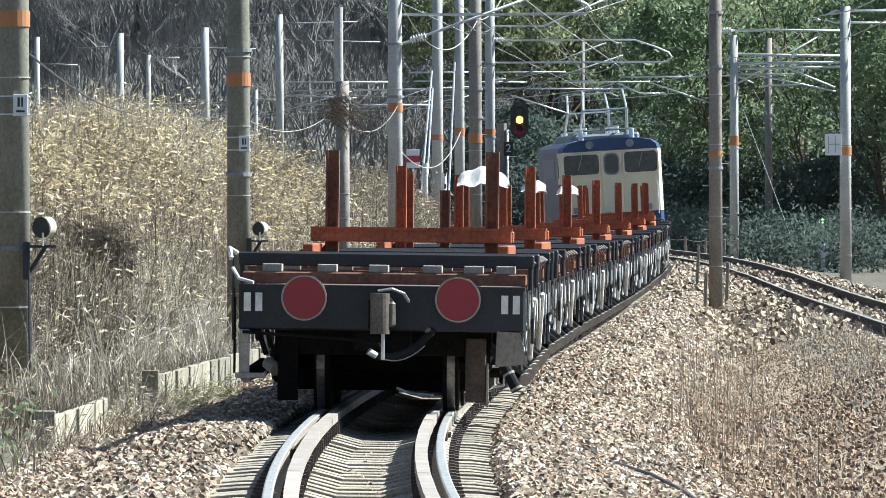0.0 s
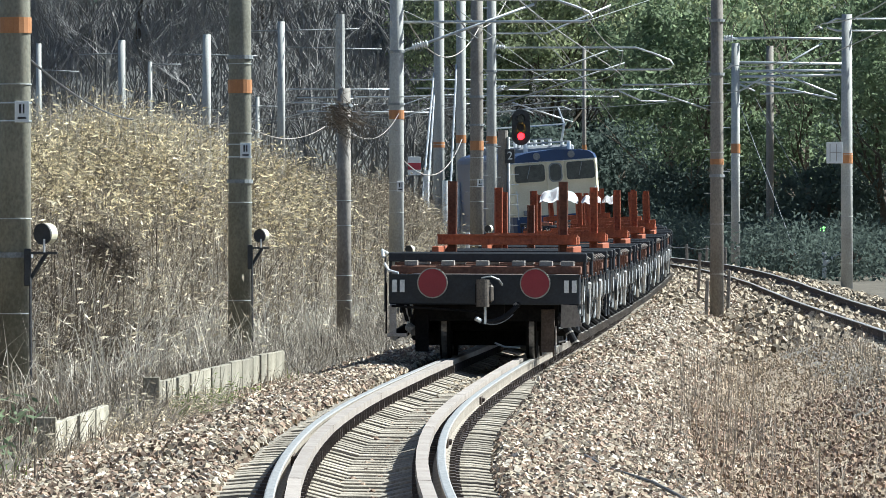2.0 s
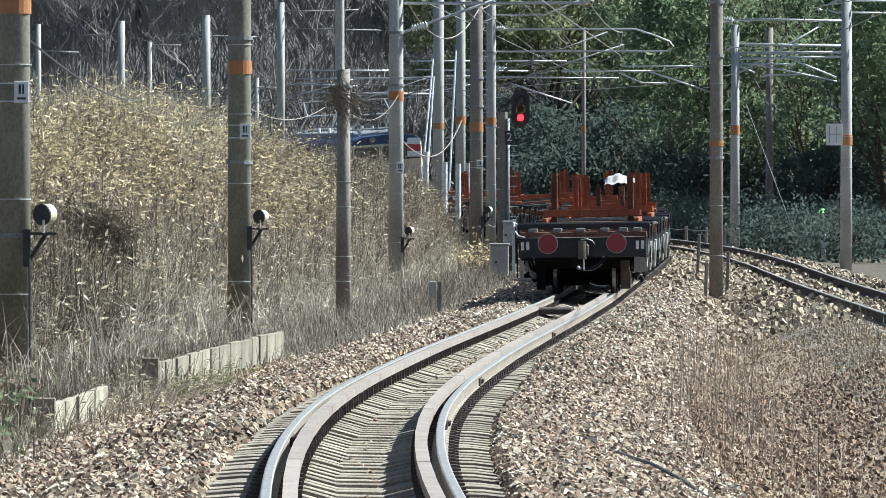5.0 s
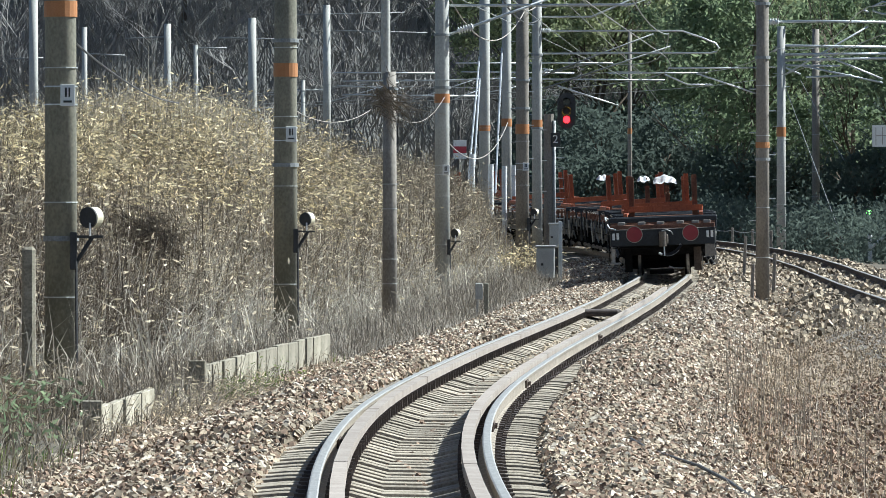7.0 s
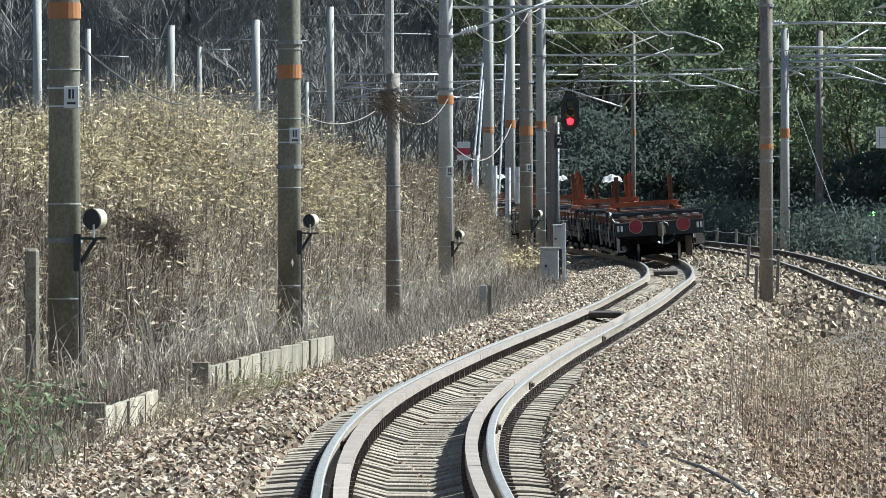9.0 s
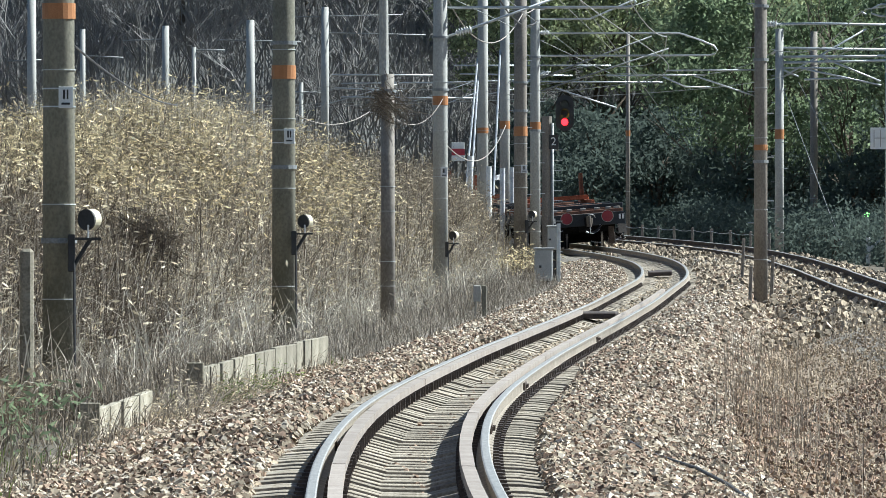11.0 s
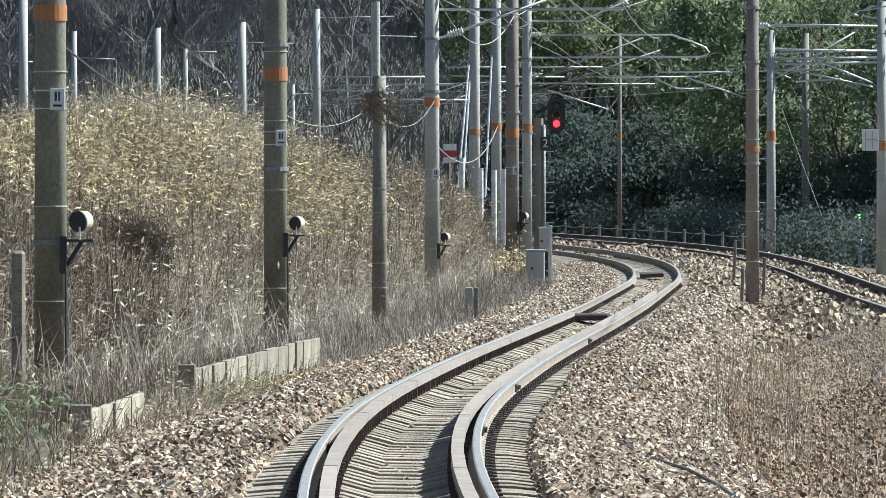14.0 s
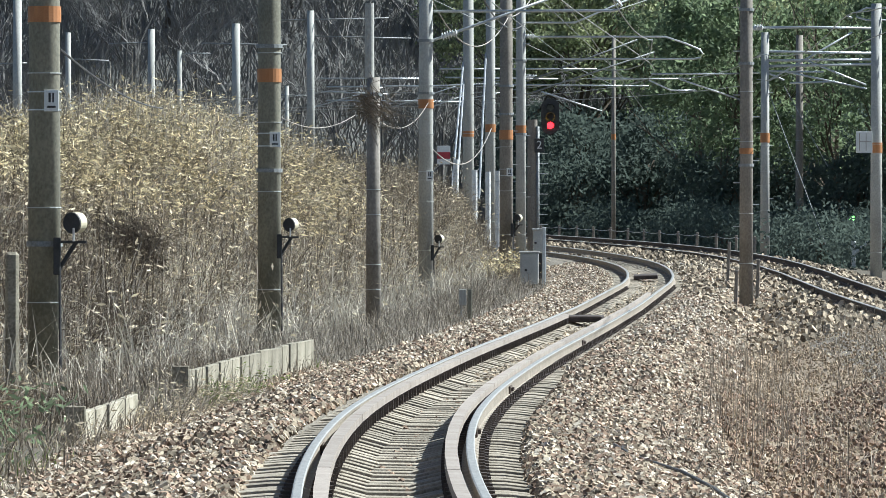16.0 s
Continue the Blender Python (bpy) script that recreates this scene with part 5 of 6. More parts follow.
# ---------------------------------------------------------------- plants
def blades(name, label, count, ulo, uhi, dlo, dhi, lo, hi, width, mat, lean=0.35, droop=0.5, keep=None, power=1.0, centre=line_x, category="grass", seed=1):
    """Bent tapering blades or stems, three joints each, joined."""
    rng = np.random.default_rng(seed)
    verts, faces = [], []
    n = 0
    for _ in range(count):
        d = dlo + (dhi - dlo) * rng.random() ** power
        u = ulo + (uhi - ulo) * rng.random()
        if keep is not None and not keep(u, d, rng.random()):
            continue
        x = centre(d) + u
        z = ground_z(x, d) - 0.03
        clump = noise.noise((u * 0.9, d * 0.45, seed))
        if clump < -0.15 and rng.random() < 0.45:
            continue
        ln = (lo + (hi - lo) * rng.random()) * (1 + 0.45 * clump)
        a = 9 * noise.noise((u * 0.35, d * 0.18, 5)) + rng.normal(0, 1.1)
        tilt = abs(rng.normal(0, lean))
        hx, hy = math.cos(a) * math.sin(tilt), math.sin(a) * math.sin(tilt)
        up = math.cos(tilt)
        b = droop * ln * (rng.random() ** 1.5)
        ca = a + rng.normal(0, 0.8)
        w = width * (0.6 + 0.8 * rng.random())
        f = rng.random() * 6.283
        wx, wy = math.cos(f) * w / 2, math.sin(f) * w / 2 * 0.6
        p1 = (x + hx * ln * 0.5, d + hy * ln * 0.5, z + up * ln * 0.55)
        p2 = (p1[0] + hx * ln * 0.45 + math.cos(ca) * b * 0.7, p1[1] + hy * ln * 0.45 + math.sin(ca) * b * 0.7, p1[2] + up * ln * 0.45 - b * 0.6)
        verts += [(x - wx, d - wy, z), (x + wx, d + wy, z), (p1[0] - wx * 0.8, p1[1] - wy * 0.8, p1[2]), (p1[0] + wx * 0.8, p1[1] + wy * 0.8, p1[2]), p2]
        faces += [(n, n + 1, n + 3, n + 2), (n + 2, n + 3, n + 4)]
        n += 5
    ob = raw(name, verts, faces, mat)
    return tagged(ob, label, category, kind="stuff")


def flakes(name, label, count, ulo, uhi, dlo, dhi, hlo, hhi, size, mat, seed=1, keep=None, category="grass"):
    """Narrow dry leaves held above the ground among the stems."""
    rng = np.random.default_rng(seed)
    verts, faces = [], []
    n = 0
    for _ in range(count):
        d = dlo + (dhi - dlo) * rng.random()
        u = ulo + (uhi - ulo) * rng.random()
        if keep is not None and not keep(u, d, rng.random()):
            continue
        x = line_x(d) + u
        z = ground_z(x, d) + hlo + (hhi - hlo) * rng.random()
        s = size * (0.5 + rng.random())
        way = Vector((rng.normal(), rng.normal(), rng.normal() * 0.8)).normalized() * s
        side = way.cross(Vector((rng.normal(), rng.normal(), rng.normal()))).normalized() * s * 0.13
        c = Vector((x, d, z))
        verts += [c - way * 0.5, c + side, c + way * 0.5, c - side]
        faces.append((n, n + 1, n + 2, n + 3))
        n += 4
    ob = raw(name, verts, faces, mat)
    return tagged(ob, label, category, kind="stuff")


def rising(u, d, r):
    return -u - 5.0 + float(np.interp(d, [150, 170, 190], [0, 1.2, 2.4])) > r * 1.3


def thicket(stem_name, leaf_name, stem_label, leaf_label, clumps, ulo, uhi, dlo, dhi, stems, lo, hi, stem_mat, leaf_mat, leaves, leaf, keep=None, lean=0.5, droop=0.5, width=0.009, seed=1, tip=0.45):
    """Clumps of arching stems that spring from one root, with narrow leaves along their upper part."""
    rng = np.random.default_rng(seed)
    roots = []
    for _ in range(clumps):
        d, u = dlo + (dhi - dlo) * rng.random(), ulo + (uhi - ulo) * rng.random()
        if keep is not None and not keep(u, d, rng.random()):
            continue
        x = line_x(d) + u
        roots.append((x, d, ground_z(x, d) - 0.04, 0.65 + 0.7 * rng.random() + 0.35 * noise.noise((u * 0.7, d * 0.3, seed))))
        if d < 74 and u < -3.5:
            roots[-1] = (*roots[-1][:3], roots[-1][3] * 0.5)
    b = np.repeat(np.array(roots), stems, axis=0)
    n = len(b)
    root = b[:, :3] + rng.normal(size=(n, 3)) * (0.10, 0.16, 0.0)
    ln = (lo + (hi - lo) * rng.random(n)) * b[:, 3]
    turn = rng.random(n) * 2 * np.pi
    out = np.stack([np.cos(turn) + 0.5, np.sin(turn), np.zeros(n)], 1)
    tilt = np.abs(rng.normal(0, lean, n))
    sink = droop * rng.random(n) ** 1.4
    bow = 0.15 + 0.5 * rng.random(n)

    def along(k):
        flat = out * (ln * (np.sin(tilt) * k + bow * sink * k * k))[:, None]
        up = ln * (np.cos(tilt) * k - sink * k ** 3)
        return root + flat + np.stack([np.zeros(n), np.zeros(n), up], 1)

    f = rng.random(n) * 2 * np.pi
    side = np.stack([np.cos(f), 0.6 * np.sin(f), np.zeros(n)], 1) * (width * (0.6 + 0.8 * rng.random(n)))[:, None] / 2
    rows = []
    for k, w in ((0.0, 1.0), (0.4, 0.85), (0.75, 0.65), (1.0, 0.3)):
        p = along(k)
        rows += [p - side * w, p + side * w]
    verts = np.stack(rows, 1).reshape(-1, 3)
    quad = np.array([[0, 1, 3, 2], [2, 3, 5, 4], [4, 5, 7, 6]])
    faces = (quad[None] + (np.arange(n) * 8)[:, None, None]).reshape(-1, 4)
    tagged(raw(stem_name, verts.tolist(), faces.tolist(), stem_mat), stem_label, "grass", kind="stuff")
    if not leaves:
        return
    made = []
    for _ in range(leaves):
        p = along((tip + (1 - tip) * rng.random(n))) + rng.normal(size=(n, 3)) * 0.03
        way = out * 0.7 + rng.normal(size=(n, 3)) * (0.6, 0.6, 0.45) - (0, 0, 0.1)
        way *= (leaf * (0.35 + 1.2 * rng.random(n) ** 1.5) / np.linalg.norm(way, axis=1))[:, None]
        across = np.cross(way, rng.normal(size=(n, 3)))
        across *= (np.linalg.norm(way, axis=1) * 0.13 / np.maximum(1e-6, np.linalg.norm(across, axis=1)))[:, None]
        made.append(np.stack([p, p + way * 0.45 + across, p + way, p + way * 0.45 - across], 1))
    v = np.concatenate(made).reshape(-1, 3)
    tagged(raw(leaf_name, v.tolist(), np.arange(len(v)).reshape(-1, 4).tolist(), leaf_mat), leaf_label, "leaves", kind="stuff")


def slope_share(u, d):
    """0 at the foot of the bank, 1 at its crest."""
    return (-u - 5.0 + float(np.interp(d, [150, 170, 190], [0, 1.2, 2.4]))) / 4.0


def golden(u, d, r):
    patch = noise.noise((u * 0.35, d * 0.06, 3)) * 1.3
    return slope_share(u, d) + 0.5 * patch + float(np.interp(d, [75, 95, 112, 150, 165], [-0.45, -0.2, 0.2, 0.2, -0.3])) > 0.6 + 0.6 * r


def leafless(u, d, r):
    return slope_share(u, d) > r * 0.5 - 0.1


blades("bank_grass", "tall dry straw-coloured grass covering the bank", 15000, -13, -4.0, 52, 200, 0.4, 1.1, 0.014, GRASS_DRY, lean=0.6, droop=0.9, keep=rising, seed=11)
blades("bank_stems", "tangle of grey-brown dead stems on the bank", 22000, -11, -4.0, 50, 200, 0.4, 1.2, 0.010, GRASS_GREY, lean=0.8, droop=1.1, keep=rising, seed=12)
# Near grass in a darker brown that also stands for shadow between blades.
blades("near_foot_grass", "low dead grass along the foot of the bank, browner for its shadow gaps", 9000, -6.0, -3.3, 48, 84, 0.12, 0.5, 0.008, STEM_BROWN, lean=0.8, droop=1.0, seed=56)
blades("foot_grass", "low grey dry grass along the foot of the bank", 20000, -6.0, -3.05, 66, 195, 0.15, 0.62, 0.010, GRASS_GREY, lean=0.75, droop=1.0, seed=20)
thicket("bamboo_grass_stems", "bamboo_grass_leaves", "brown stems of bamboo grass on the bank", "pale golden leaves of bamboo grass on the bank", 3000, -14, -5.8, 62, 165, 12, 0.6, 1.35, STEM_BROWN, GRASS_GOLD, 4, 0.115, keep=golden, lean=0.5, droop=0.45, width=0.008, seed=51)
thicket("thicket_stems", "thicket_leaves", "brown and grey arching stems covering the bank", "scattered pale dry leaves among the stems of the bank", 3800, -12, -4.6, 52, 195, 11, 0.5, 1.25, STEM_BROWN, LEAF_PALE, 1, 0.11, keep=leafless, lean=0.65, droop=0.75, width=0.010, seed=52, tip=0.3)
# Dark weeds; their bark colour also stands for shadow gaps in the growth.
thicket("dark_thicket_stems", "dark_thicket_leaves", "dark dead stems crowding the near bank, shadow gaps in their colour", "few curled brown leaves on the dark stems", 900, -8.5, -5.0, 58, 92, 12, 0.5, 1.0, BARK, STEM_BROWN, 1, 0.07, lean=0.6, droop=0.6, width=0.009, seed=57)
thicket("golden_bush_stems", "golden_bush_leaves", "brown stems of a small bush beside the cabinet", "bright golden leaves of the bush beside the cabinet", 24, -4.3, -3.5, 164, 169, 9, 0.6, 1.2, STEM_BROWN, GRASS_GOLD, 5, 0.12, lean=0.5, droop=0.5, width=0.012, seed=59)
thicket("marker_weed_stems", "marker_weed_leaves", "dark dead weeds round the concrete marker", "few curled brown leaves on the weeds", 170, -5.9, -4.3, 58, 65.5, 12, 0.55, 1.1, STEM_BROWN, GRASS_DRY, 1, 0.06, lean=0.5, droop=0.6, width=0.008, seed=58)
thicket("arching_stalks", "stalk_leaves", "bleached grey stalks arching over the lower bank", "curled pale leaves on the bleached stalks", 1300, -8.0, -4.2, 68, 150, 7, 0.4, 1.1, BLEACHED, LEAF_PALE, 1, 0.10, keep=lambda u, d, r: noise.noise((u * 0.4, d * 0.09, 12)) + (0.25 if 78 < d < 105 else 0) > r * 0.8 - 0.2, lean=1.0, droop=1.0, width=0.011, seed=53)
tangle("dead_vine_clump", "dark brown dead vine heap on the bank", pxp(238, 438, 98.5), (0.60, 0.5, 0.46), 620, 0.004, STEM_BROWN, 9, length=0.34)
tangle("dead_vine_clump", "dark brown dead vine heap on the bank", pxp(250, 452, 98.4), (0.30, 0.4, 0.32), 420, 0.004, BARK, 10, length=0.28)
def crest(u, d, r):
    return 128 < d < 158


blades("crest_twigs", "bare grey twigs standing up from the crest of the bank", 2600, -13, -8.0, 126, 160, 0.9, 2.1, 0.014, BLEACHED, lean=0.6, droop=0.8, keep=crest, seed=35, category="twigs")
blades("bank_shrub_stems", "dark upright stems of leafless shrubs on the bank", 2600, -10, -5.4, 74, 190, 0.7, 1.7, 0.013, BARK, lean=0.35, droop=0.3, seed=27)
blades("bank_white_stalks", "bleached white broken stalks leaning on the bank", 5000, -8.5, -4.0, 55, 170, 0.4, 1.3, 0.013, BLEACHED, lean=0.9, droop=1.2, seed=25)
thicket("wall_stalks", "wall_leaves", "bleached stalks hanging over the low wall", "pale curled leaves hanging over the low wall", 900, -3.2, -2.62, 54, 76, 8, 0.18, 0.55, GRASS_GREY, LEAF_PALE, 1, 0.06, keep=lambda u, d, r: noise.noise((d * 0.3, 0, 9)) + float(np.interp(d, [54, 61, 64, 72, 76], [0.0, 0.3, 0.8, 0.5, -0.2])) > r - 0.1, lean=0.9, droop=1.0, width=0.008, seed=54)
thicket("wall_weed_stems", "wall_weed_leaves", "green weed stems at the foot of the wall", "small green leaves of weeds at the foot of the wall", 60, -3.1, -2.6, 67, 75, 7, 0.12, 0.40, GRASS_GREEN, GRASS_GREEN, 3, 0.05, lean=0.7, droop=0.6, width=0.006, seed=55)
blades("wall_foot_grass", "short green and yellow grass at the wall foot", 1500, -3.4, -2.6, 55, 92, 0.08, 0.3, 0.012, GRASS_GREEN, lean=0.6, seed=16, keep=lambda u, d, r: noise.noise((d * 0.35, 0, 7)) > 0.12)
blades("verge_grass", "pale matted dry grass at the edge of the ballast", 9000, -3.4, -2.6, 44, 190, 0.10, 0.45, 0.010, GRASS_GREY, lean=0.8, droop=1.0, seed=17)
blades("corner_grass", "green and yellow grass beside the ballast", 900, -4.2, -2.7, 38, 52, 0.05, 0.25, 0.012, GRASS_GREEN, lean=0.7, droop=0.9, seed=18)
blades("corner_dry_grass", "dry grass beside the ballast", 3000, -6, -2.9, 38, 60, 0.08, 0.32, 0.012, GRASS_DRY, lean=0.7, droop=0.9, seed=19)
blades("track_weeds", "thin upright dead weeds between the tracks", 220, 2.55, 3.6, 46, 92, 0.45, 1.15, 0.0045, GRASS_GREY, lean=0.10, droop=0.12, seed=21)
blades("track_weeds", "thin upright dead weeds between the tracks", 200, 2.7, 5.2, 40, 110, 0.3, 0.8, 0.006, GRASS_GREY, lean=0.25, droop=0.3, seed=22)
blades("track_weeds", "thin upright dead weeds between the tracks", 200, 2.6, 3.4, 52, 84, 0.5, 1.05, 0.004, GRASS_GREY, lean=0.08, droop=0.1, seed=24)
blades("litter_grass", "matted dry grass and stalks on the ground between the tracks", 15000, 2.15, 6.6, 38, 115, 0.06, 0.28, 0.010, GRASS_GREY, lean=1.1, droop=0.6, seed=23)


def branch_mesh(name, seed, height, spread, levels, r0):
    """A bare tree: trunk and limbs as tapering three-sided twigs."""
    rnd = random.Random(seed)
    verts, faces = [], []

    def limb(p, way, ln, r, level):
        k = len(verts)
        q = p
        n = 3 if level < 3 else 2
        for i in range(n + 1):
            rr = r * (1 - 0.55 * i / n)
            verts.extend([q + Vector((rr, 0, 0)), q + Vector((-rr * 0.5, rr * 0.87, 0)), q + Vector((-rr * 0.5, -rr * 0.87, 0))])
            if i < n:
                q = q + way * (ln / n)
                way = (way + Vector((rnd.gauss(0, 0.13), rnd.gauss(0, 0.13), rnd.gauss(0.03, 0.07)))).normalized()
        for i in range(n):
            for a, b in ((0, 1), (1, 2), (2, 0)):
                faces.append((k + 3 * i + a, k + 3 * i + b, k + 3 * i + 3 + b, k + 3 * i + 3 + a))
        if level < levels:
            for _ in range(rnd.randint(3, 5) if level else rnd.randint(7, 10)):
                t = rnd.uniform(0.35, 1.0)
                base = p.lerp(q, t)
                out = (way + Vector((rnd.gauss(0, spread), rnd.gauss(0, spread), rnd.gauss(0.1, 0.3)))).normalized()
                limb(base, out, ln * rnd.uniform(0.42, 0.68), max(0.012, r * 0.45), level + 1)

    limb(Vector((0, 0, -0.3)), Vector((0, 0, 1)), height * 0.55, r0, 0)
    return verts, faces


def crown_mesh(seed, height, radius, leaf, count, base):
    """Leaf cards gathered in uneven clumps along the limbs."""
    rng = np.random.default_rng(seed)
    clumps = []
    for _ in range(46):
        k = rng.random()
        a = rng.random() * 6.283
        rr = radius * math.sqrt(rng.random()) * (0.45 + 0.75 * math.sin(math.pi * min(1, 0.15 + k * 0.8)))
        clumps.append((math.cos(a) * rr, math.sin(a) * rr, height * (base + (1 - base) * k), 0.45 + 0.75 * rng.random()))
    verts, faces = [], []
    for i in range(count):
        cx, cy, cz, cr = clumps[int(rng.random() * len(clumps))]
        v = rng.normal(size=3) * 0.5
        c = np.array([cx, cy, cz]) + v * cr * np.array([1.15, 1.15, 0.8])
        a = rng.normal(size=3)
        a /= np.linalg.norm(a)
        b = np.cross(a, rng.normal(size=3))
        b /= np.linalg.norm(b)
        s = leaf * (0.6 + 0.8 * rng.random())
        for q in (-a * s, b * s * 0.4, a * s, -b * s * 0.4):
            verts.append(tuple(c + q))
        faces.append((4 * i, 4 * i + 1, 4 * i + 2, 4 * i + 3))
    return verts, faces


def leafy_tree(seed, height, radius, mat, label, count=5200, base=0.25, leaf=0.13):
    tree = thing("tree", Matrix.Identity(4), label, "tree", "trees of the wood")
    v, f = branch_mesh("trunk", seed, height, 0.6, 2, 0.17)
    raw("trunk", v, f, BARK, tree)
    v, f = crown_mesh(seed, height, radius, leaf, count, base)
    raw("crown", v, f, mat, tree)
    return tree


def bare_tree(seed, height):
    tree = thing("bare_tree", Matrix.Identity(4), "leafless grey-brown tree on the slope", "tree", "bare trees on the slope")
    v, f = branch_mesh("trunk", seed, height, 0.62, 4, 0.13)
    raw("trunk", v, f, TWIG, tree)
    return tree


def slope_z(x, d):
    """Wooded hillside behind everything."""
    return 0.9 + 0.42 * max(0, d - 300 - 6 * math.sin(x * 0.11)) + 1.2 * noise.noise((x * 0.07, d * 0.05, 2))


def build_hill():
    verts, faces = [], []
    xs, ds = np.arange(-150, 190, 4.0), np.arange(285, 520, 5.0)
    for d in ds:
        for x in xs:
            verts.append((x, d, slope_z(x, d) - (3 if d < 290 else 0)))
    n = len(xs)
    for i in range(len(ds) - 1):
        for j in range(n - 1):
            faces.append((i * n + j, i * n + j + 1, (i + 1) * n + j + 1, (i + 1) * n + j))
    ob = raw("hillside", verts, faces, HILL)
    tagged(ob, "dark wooded hillside behind the railway", "hillside", kind="structure")


build_hill()


def plant(proto, spots):
    first = True
    for x, d, turn, size in spots:
        m = Matrix.Translation((x, d, slope_z(x, d) if d > 292 else ground_z(x, d))) @ pose(0, 0, 0, 0, 0, turn) @ Matrix.Scale(1, 4)
        if first:
            proto.matrix_world = m
            first = False
        else:
            copy_thing(proto, m)


_r = random.Random(5)


def spots(n, x0, x1, d0, d1):
    out = []
    for k in range(n):
        out.append((x0 + (x1 - x0) * (k + _r.random()) / n, d0 + (d1 - d0) * _r.random(), _r.uniform(0, 360), 1))
    return out


plant(leafy_tree(31, 15.0, 3.4, LEAF_SUNLIT, "tall evergreen tree with light green sunlit crown", count=15000, base=0.44, leaf=0.13), spots(19, 2, 46, 287, 301))
plant(leafy_tree(32, 9.0, 3.6, LEAF_MID, "broad unseen mid-green evergreen tree added to shade the wood", count=7000, base=0.2), spots(13, 3, 46, 308, 322))
# Understorey in the darkened leaf colour that stands for shade under the crowns.
plant(leafy_tree(33, 5.6, 2.8, LEAF_DARK_SHADE, "bushy tree at the edge of the wood, canopy shade in its leaf colour", count=11000, base=0.05, leaf=0.10), spots(14, 4, 38, 296, 302))
# Trees out of view on the right, added to block sun from the wood.
plant(leafy_tree(34, 9.0, 3.4, LEAF_MID, "unseen mid-green evergreen tree added to shade the wood", count=3500, base=0.15), spots(10, 34, 75, 285, 315))
plant(leafy_tree(35, 3.4, 2.2, LEAF_DARK_SHADE, "low evergreen shrub at the edge of the wood, shade in its leaf colour", count=5600, base=0.03, leaf=0.09), spots(13, 4, 30, 289, 295))
def beside(n, d0, d1, off0, off1):
    out = []
    for k in range(n):
        d = d0 + (d1 - d0) * (k + _r.random()) / n
        out.append((right_x(d) + _r.uniform(off0, off1), d, _r.uniform(0, 360), 1))
    return out


# Shrubs and low trees darkened by leaf colour, as the shaded wood edge.
plant(leafy_tree(46, 1.5, 1.5, LEAF_DARK_SHADE, "low evergreen shrub behind the second track, shade in its leaf colour", count=2200, base=0.0, leaf=0.09), beside(15, 205, 262, 5.0, 9.5))
plant(leafy_tree(38, 3.6, 2.0, LEAF_DARK_SHADE, "evergreen shrub beyond the second track, shade in its leaf colour", count=4200, base=0.02), beside(16, 246, 288, 9, 22))
plant(leafy_tree(39, 5.5, 2.4, LEAF_DARK_SHADE, "evergreen tree beyond the second track, shade in its leaf colour", count=6000, base=0.04), beside(12, 256, 290, 12, 26))
# Two tall rows, added mostly out of view to throw shade leftwards.
plant(leafy_tree(37, 13.0, 3.4, LEAF_MID, "tall evergreen tree added right of the view to shade the wood edge", count=9000, base=0.34), spots(14, 20, 48, 244, 290))
plant(leafy_tree(47, 12.0, 3.3, LEAF_MID, "tall evergreen tree added right of the view to shade the shrubs", count=8000, base=0.3), beside(12, 218, 268, 13.0, 20))
plant(leafy_tree(36, 9.0, 2.8, LEAF_DARK_SHADE, "dark evergreen tree among bare ones", base=0.2), spots(5, -26, 2, 312, 330))
plant(bare_tree(41, 10.5), spots(24, -34, 10, 302, 325))
plant(bare_tree(42, 8.5), spots(26, -34, 10, 298, 312))
plant(bare_tree(43, 7.0), spots(20, -34, 8, 318, 345))


flakes("leafy_weeds", "dark green leafy weeds beside the ballast", 900, -4.6, -3.0, 42, 57, 0.02, 0.5, 0.11, LEAF_MID, seed=31, category="weeds")
blades("dark_weeds", "dark dead weed stems beside the ballast", 2600, -5.6, -3.1, 42, 66, 0.12, 0.42, 0.008, BARK, lean=0.6, droop=0.7, seed=32, category="weeds")
flakes("ground_leaves", "fallen dry leaves lying between the tracks", 9000, 2.0, 6.4, 40, 115, 0.0, 0.04, 0.05, LEAF_PALE, seed=33, category="leaves")


flakes("ballast_leaves", "brown dead leaves strewn over the ballast", 3500, -2.9, -1.1, 36, 72, 0.02, 0.07, 0.05, LITTER, seed=34, category="leaves")
flakes("ballast_leaves", "brown dead leaves strewn over the ballast", 3500, 1.1, 2.8, 36, 72, 0.02, 0.07, 0.05, LITTER, seed=36, category="leaves")


def undergrowth():
    rng = np.random.default_rng(77)
    verts, faces = [], []
    for i in range(26000):
        x, d = -38 + 50 * rng.random(), 292 + 55 * rng.random()
        z = slope_z(x, d)
        ln = 0.6 + 1.8 * rng.random()
        w = 0.02 + 0.02 * rng.random()
        a, b = rng.normal(0, 0.45, 2) * ln
        k = 4 * i
        verts += [(x - w, d, z - 0.1), (x + w, d, z - 0.1), (x + a + w * 0.5, d + b, z + ln), (x + a - w * 0.5, d + b, z + ln)]
        faces.append((k, k + 1, k + 2, k + 3))
    tagged(raw("undergrowth", verts, faces, TWIG), "leafless grey-brown undergrowth covering the hillside", "undergrowth", kind="stuff")


undergrowth()

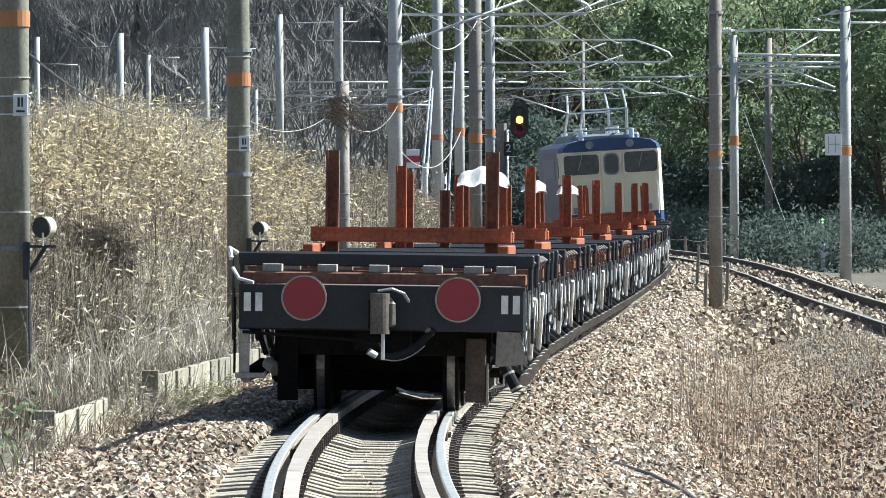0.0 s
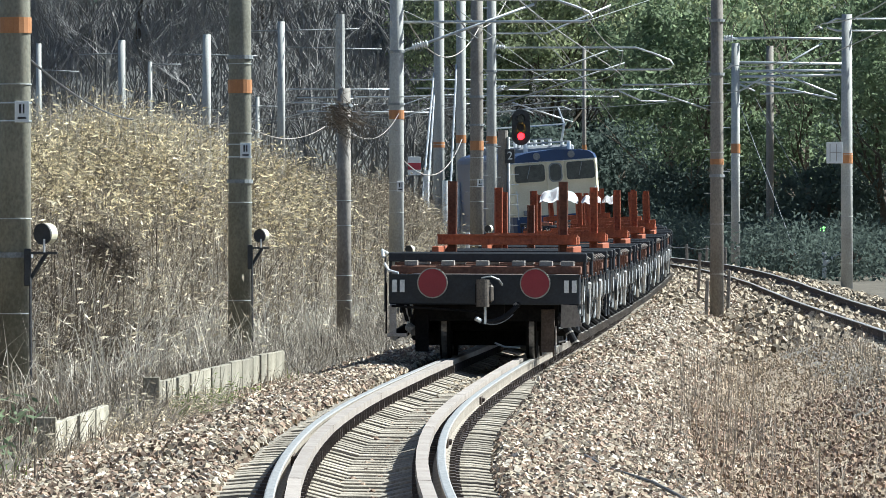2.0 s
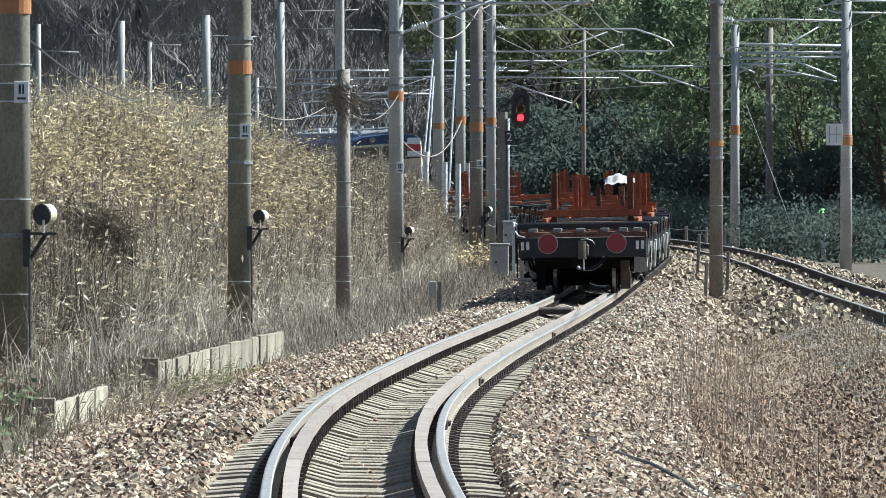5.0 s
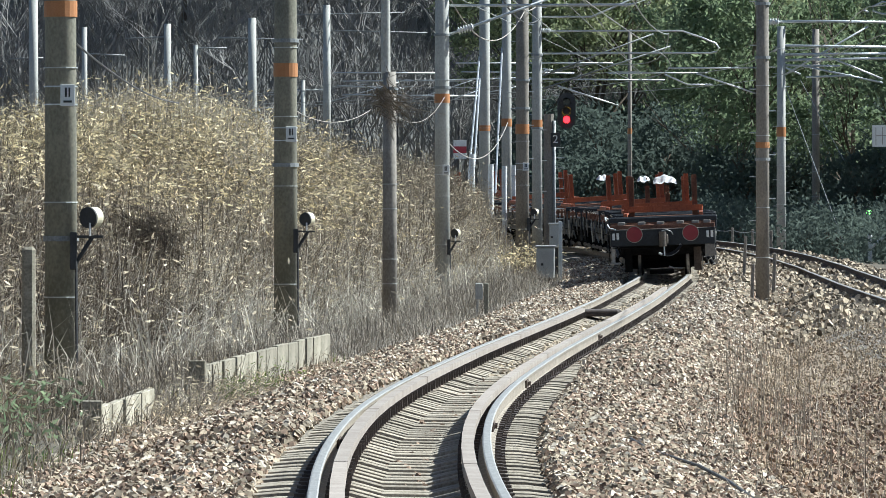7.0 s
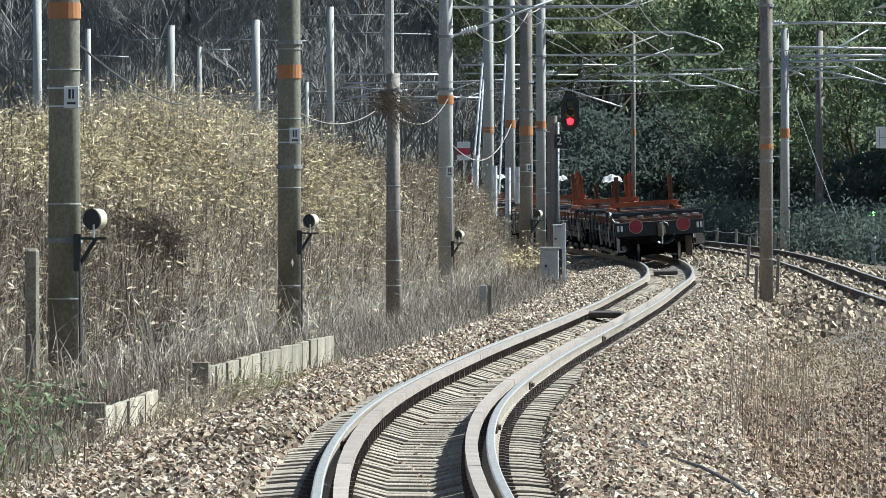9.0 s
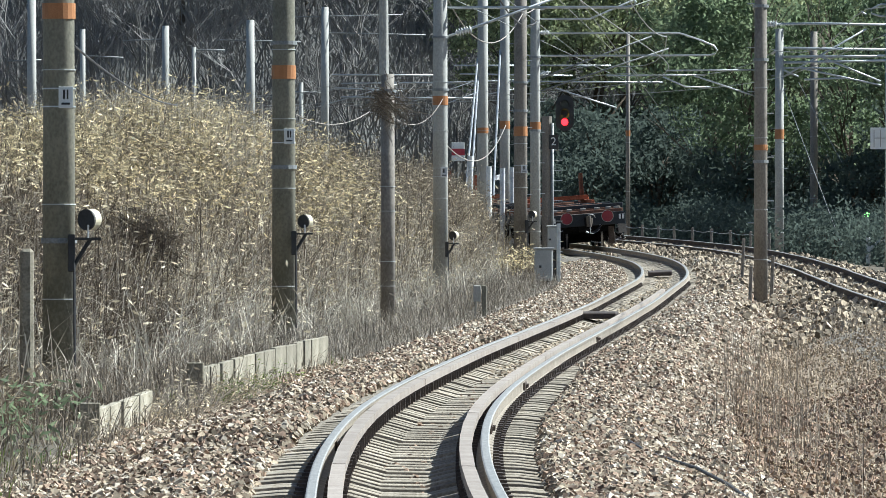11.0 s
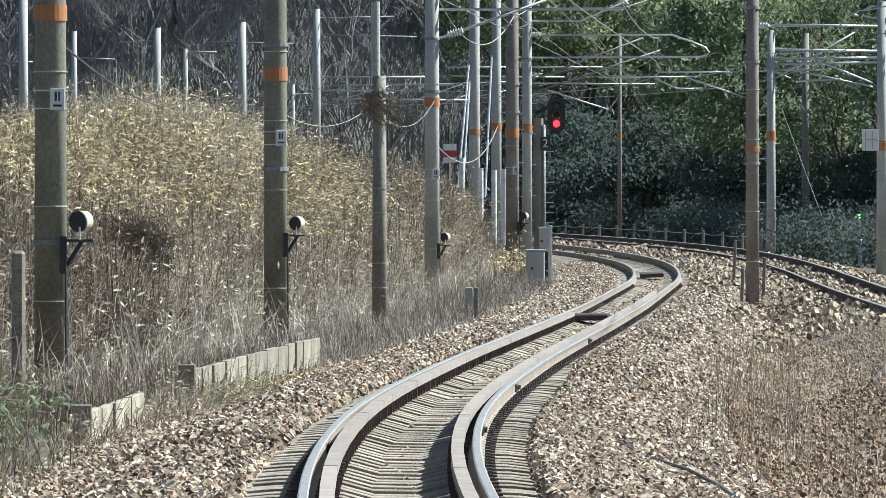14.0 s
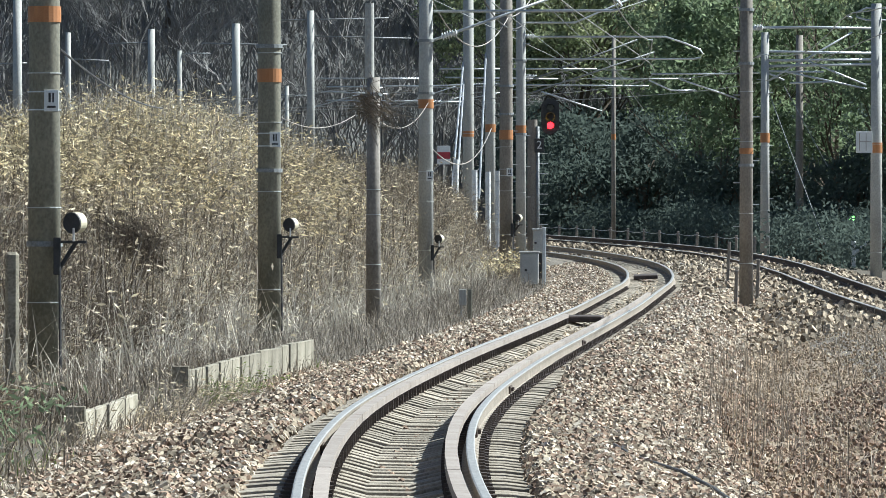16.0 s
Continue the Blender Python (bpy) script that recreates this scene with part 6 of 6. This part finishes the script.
LOOSE = "loose broken ballast stones, pale brown and grey"
for mat, share in ((STONE, 1.0), (STONE_PALE, 0.3), (STONE_RUST, 0.8)):
    scatter_stones("ballast_stones", LOOSE, int(38000 * share), 0.95, 2.75, 35, 84, 0.042, power=1.5, mat=mat)
    scatter_stones("ballast_stones", LOOSE, int(30000 * share), -2.95, -0.95, 35, 88, 0.042, power=1.5, mat=mat)
    scatter_stones("ballast_stones", LOOSE, int(19000 * share), 0.72, 3.0, 78, 170, 0.047, mat=mat)
    scatter_stones("ballast_stones", LOOSE, int(12000 * share), -2.7, -0.95, 85, 190, 0.047, mat=mat)
scatter_stones("ballast_stones", "pale loose ballast stones on the shoulders of the bed", 6000, 0.8, 2.8, 95, 185, 0.048, mat=STONE_PALE)
scatter_stones("ballast_stones", "pale loose ballast stones on the shoulders of the bed", 4500, -2.6, -0.95, 100, 190, 0.048, mat=STONE_PALE)
scatter_stones("ballast_stones", "reddish brown stones and leaves on the ground", 20000, 2.6, 6.5, 40, 130, 0.028, mat=LITTER)
scatter_stones("ballast_stones", "loose rusty stones strewn in the litter beside the track", 7000, 2.5, 6.5, 38, 76, 0.036, mat=STONE_RUST)
scatter_stones("ballast_stones", "loose rusty stones lying between the rails", 4200, -0.28, 0.28, 36, 130, 0.033, mat=STONE_RUST)
scatter_stones("ballast_stones", "loose pale stones lying between the rails", 5000, -0.4, 0.4, 72, 175, 0.05)
scatter_stones("ballast_stones", "loose broken ballast stones beside the second track", 9000, -3.2, 3.0, 100, 240, 0.085, centre=right_x)


# ---------------------------------------------------------------- what moves
def motions():
    for ob, ahead, half in TRAIN:
        walk(ob, [(k * 0.5, car_pose(ahead, k * 0.5, half)) for k in range(33)])
    # Switching of the lamps is made by swinging the added shutters.
    red, yellow = ADDED_SHUTTERS
    for ob, before, after in ((red, 0, -88), (yellow, -88, 0)):
        home = ob.matrix_basis.translation.copy()
        walk(ob, [(t, Matrix.Translation(home) @ pose(0, 0, 0, 0, 0, before + (after - before) * k)) for t, k in ((0, 0), (0.5, 0), (0.55, 0.5), (0.6, 1), (16, 1))])


motions()
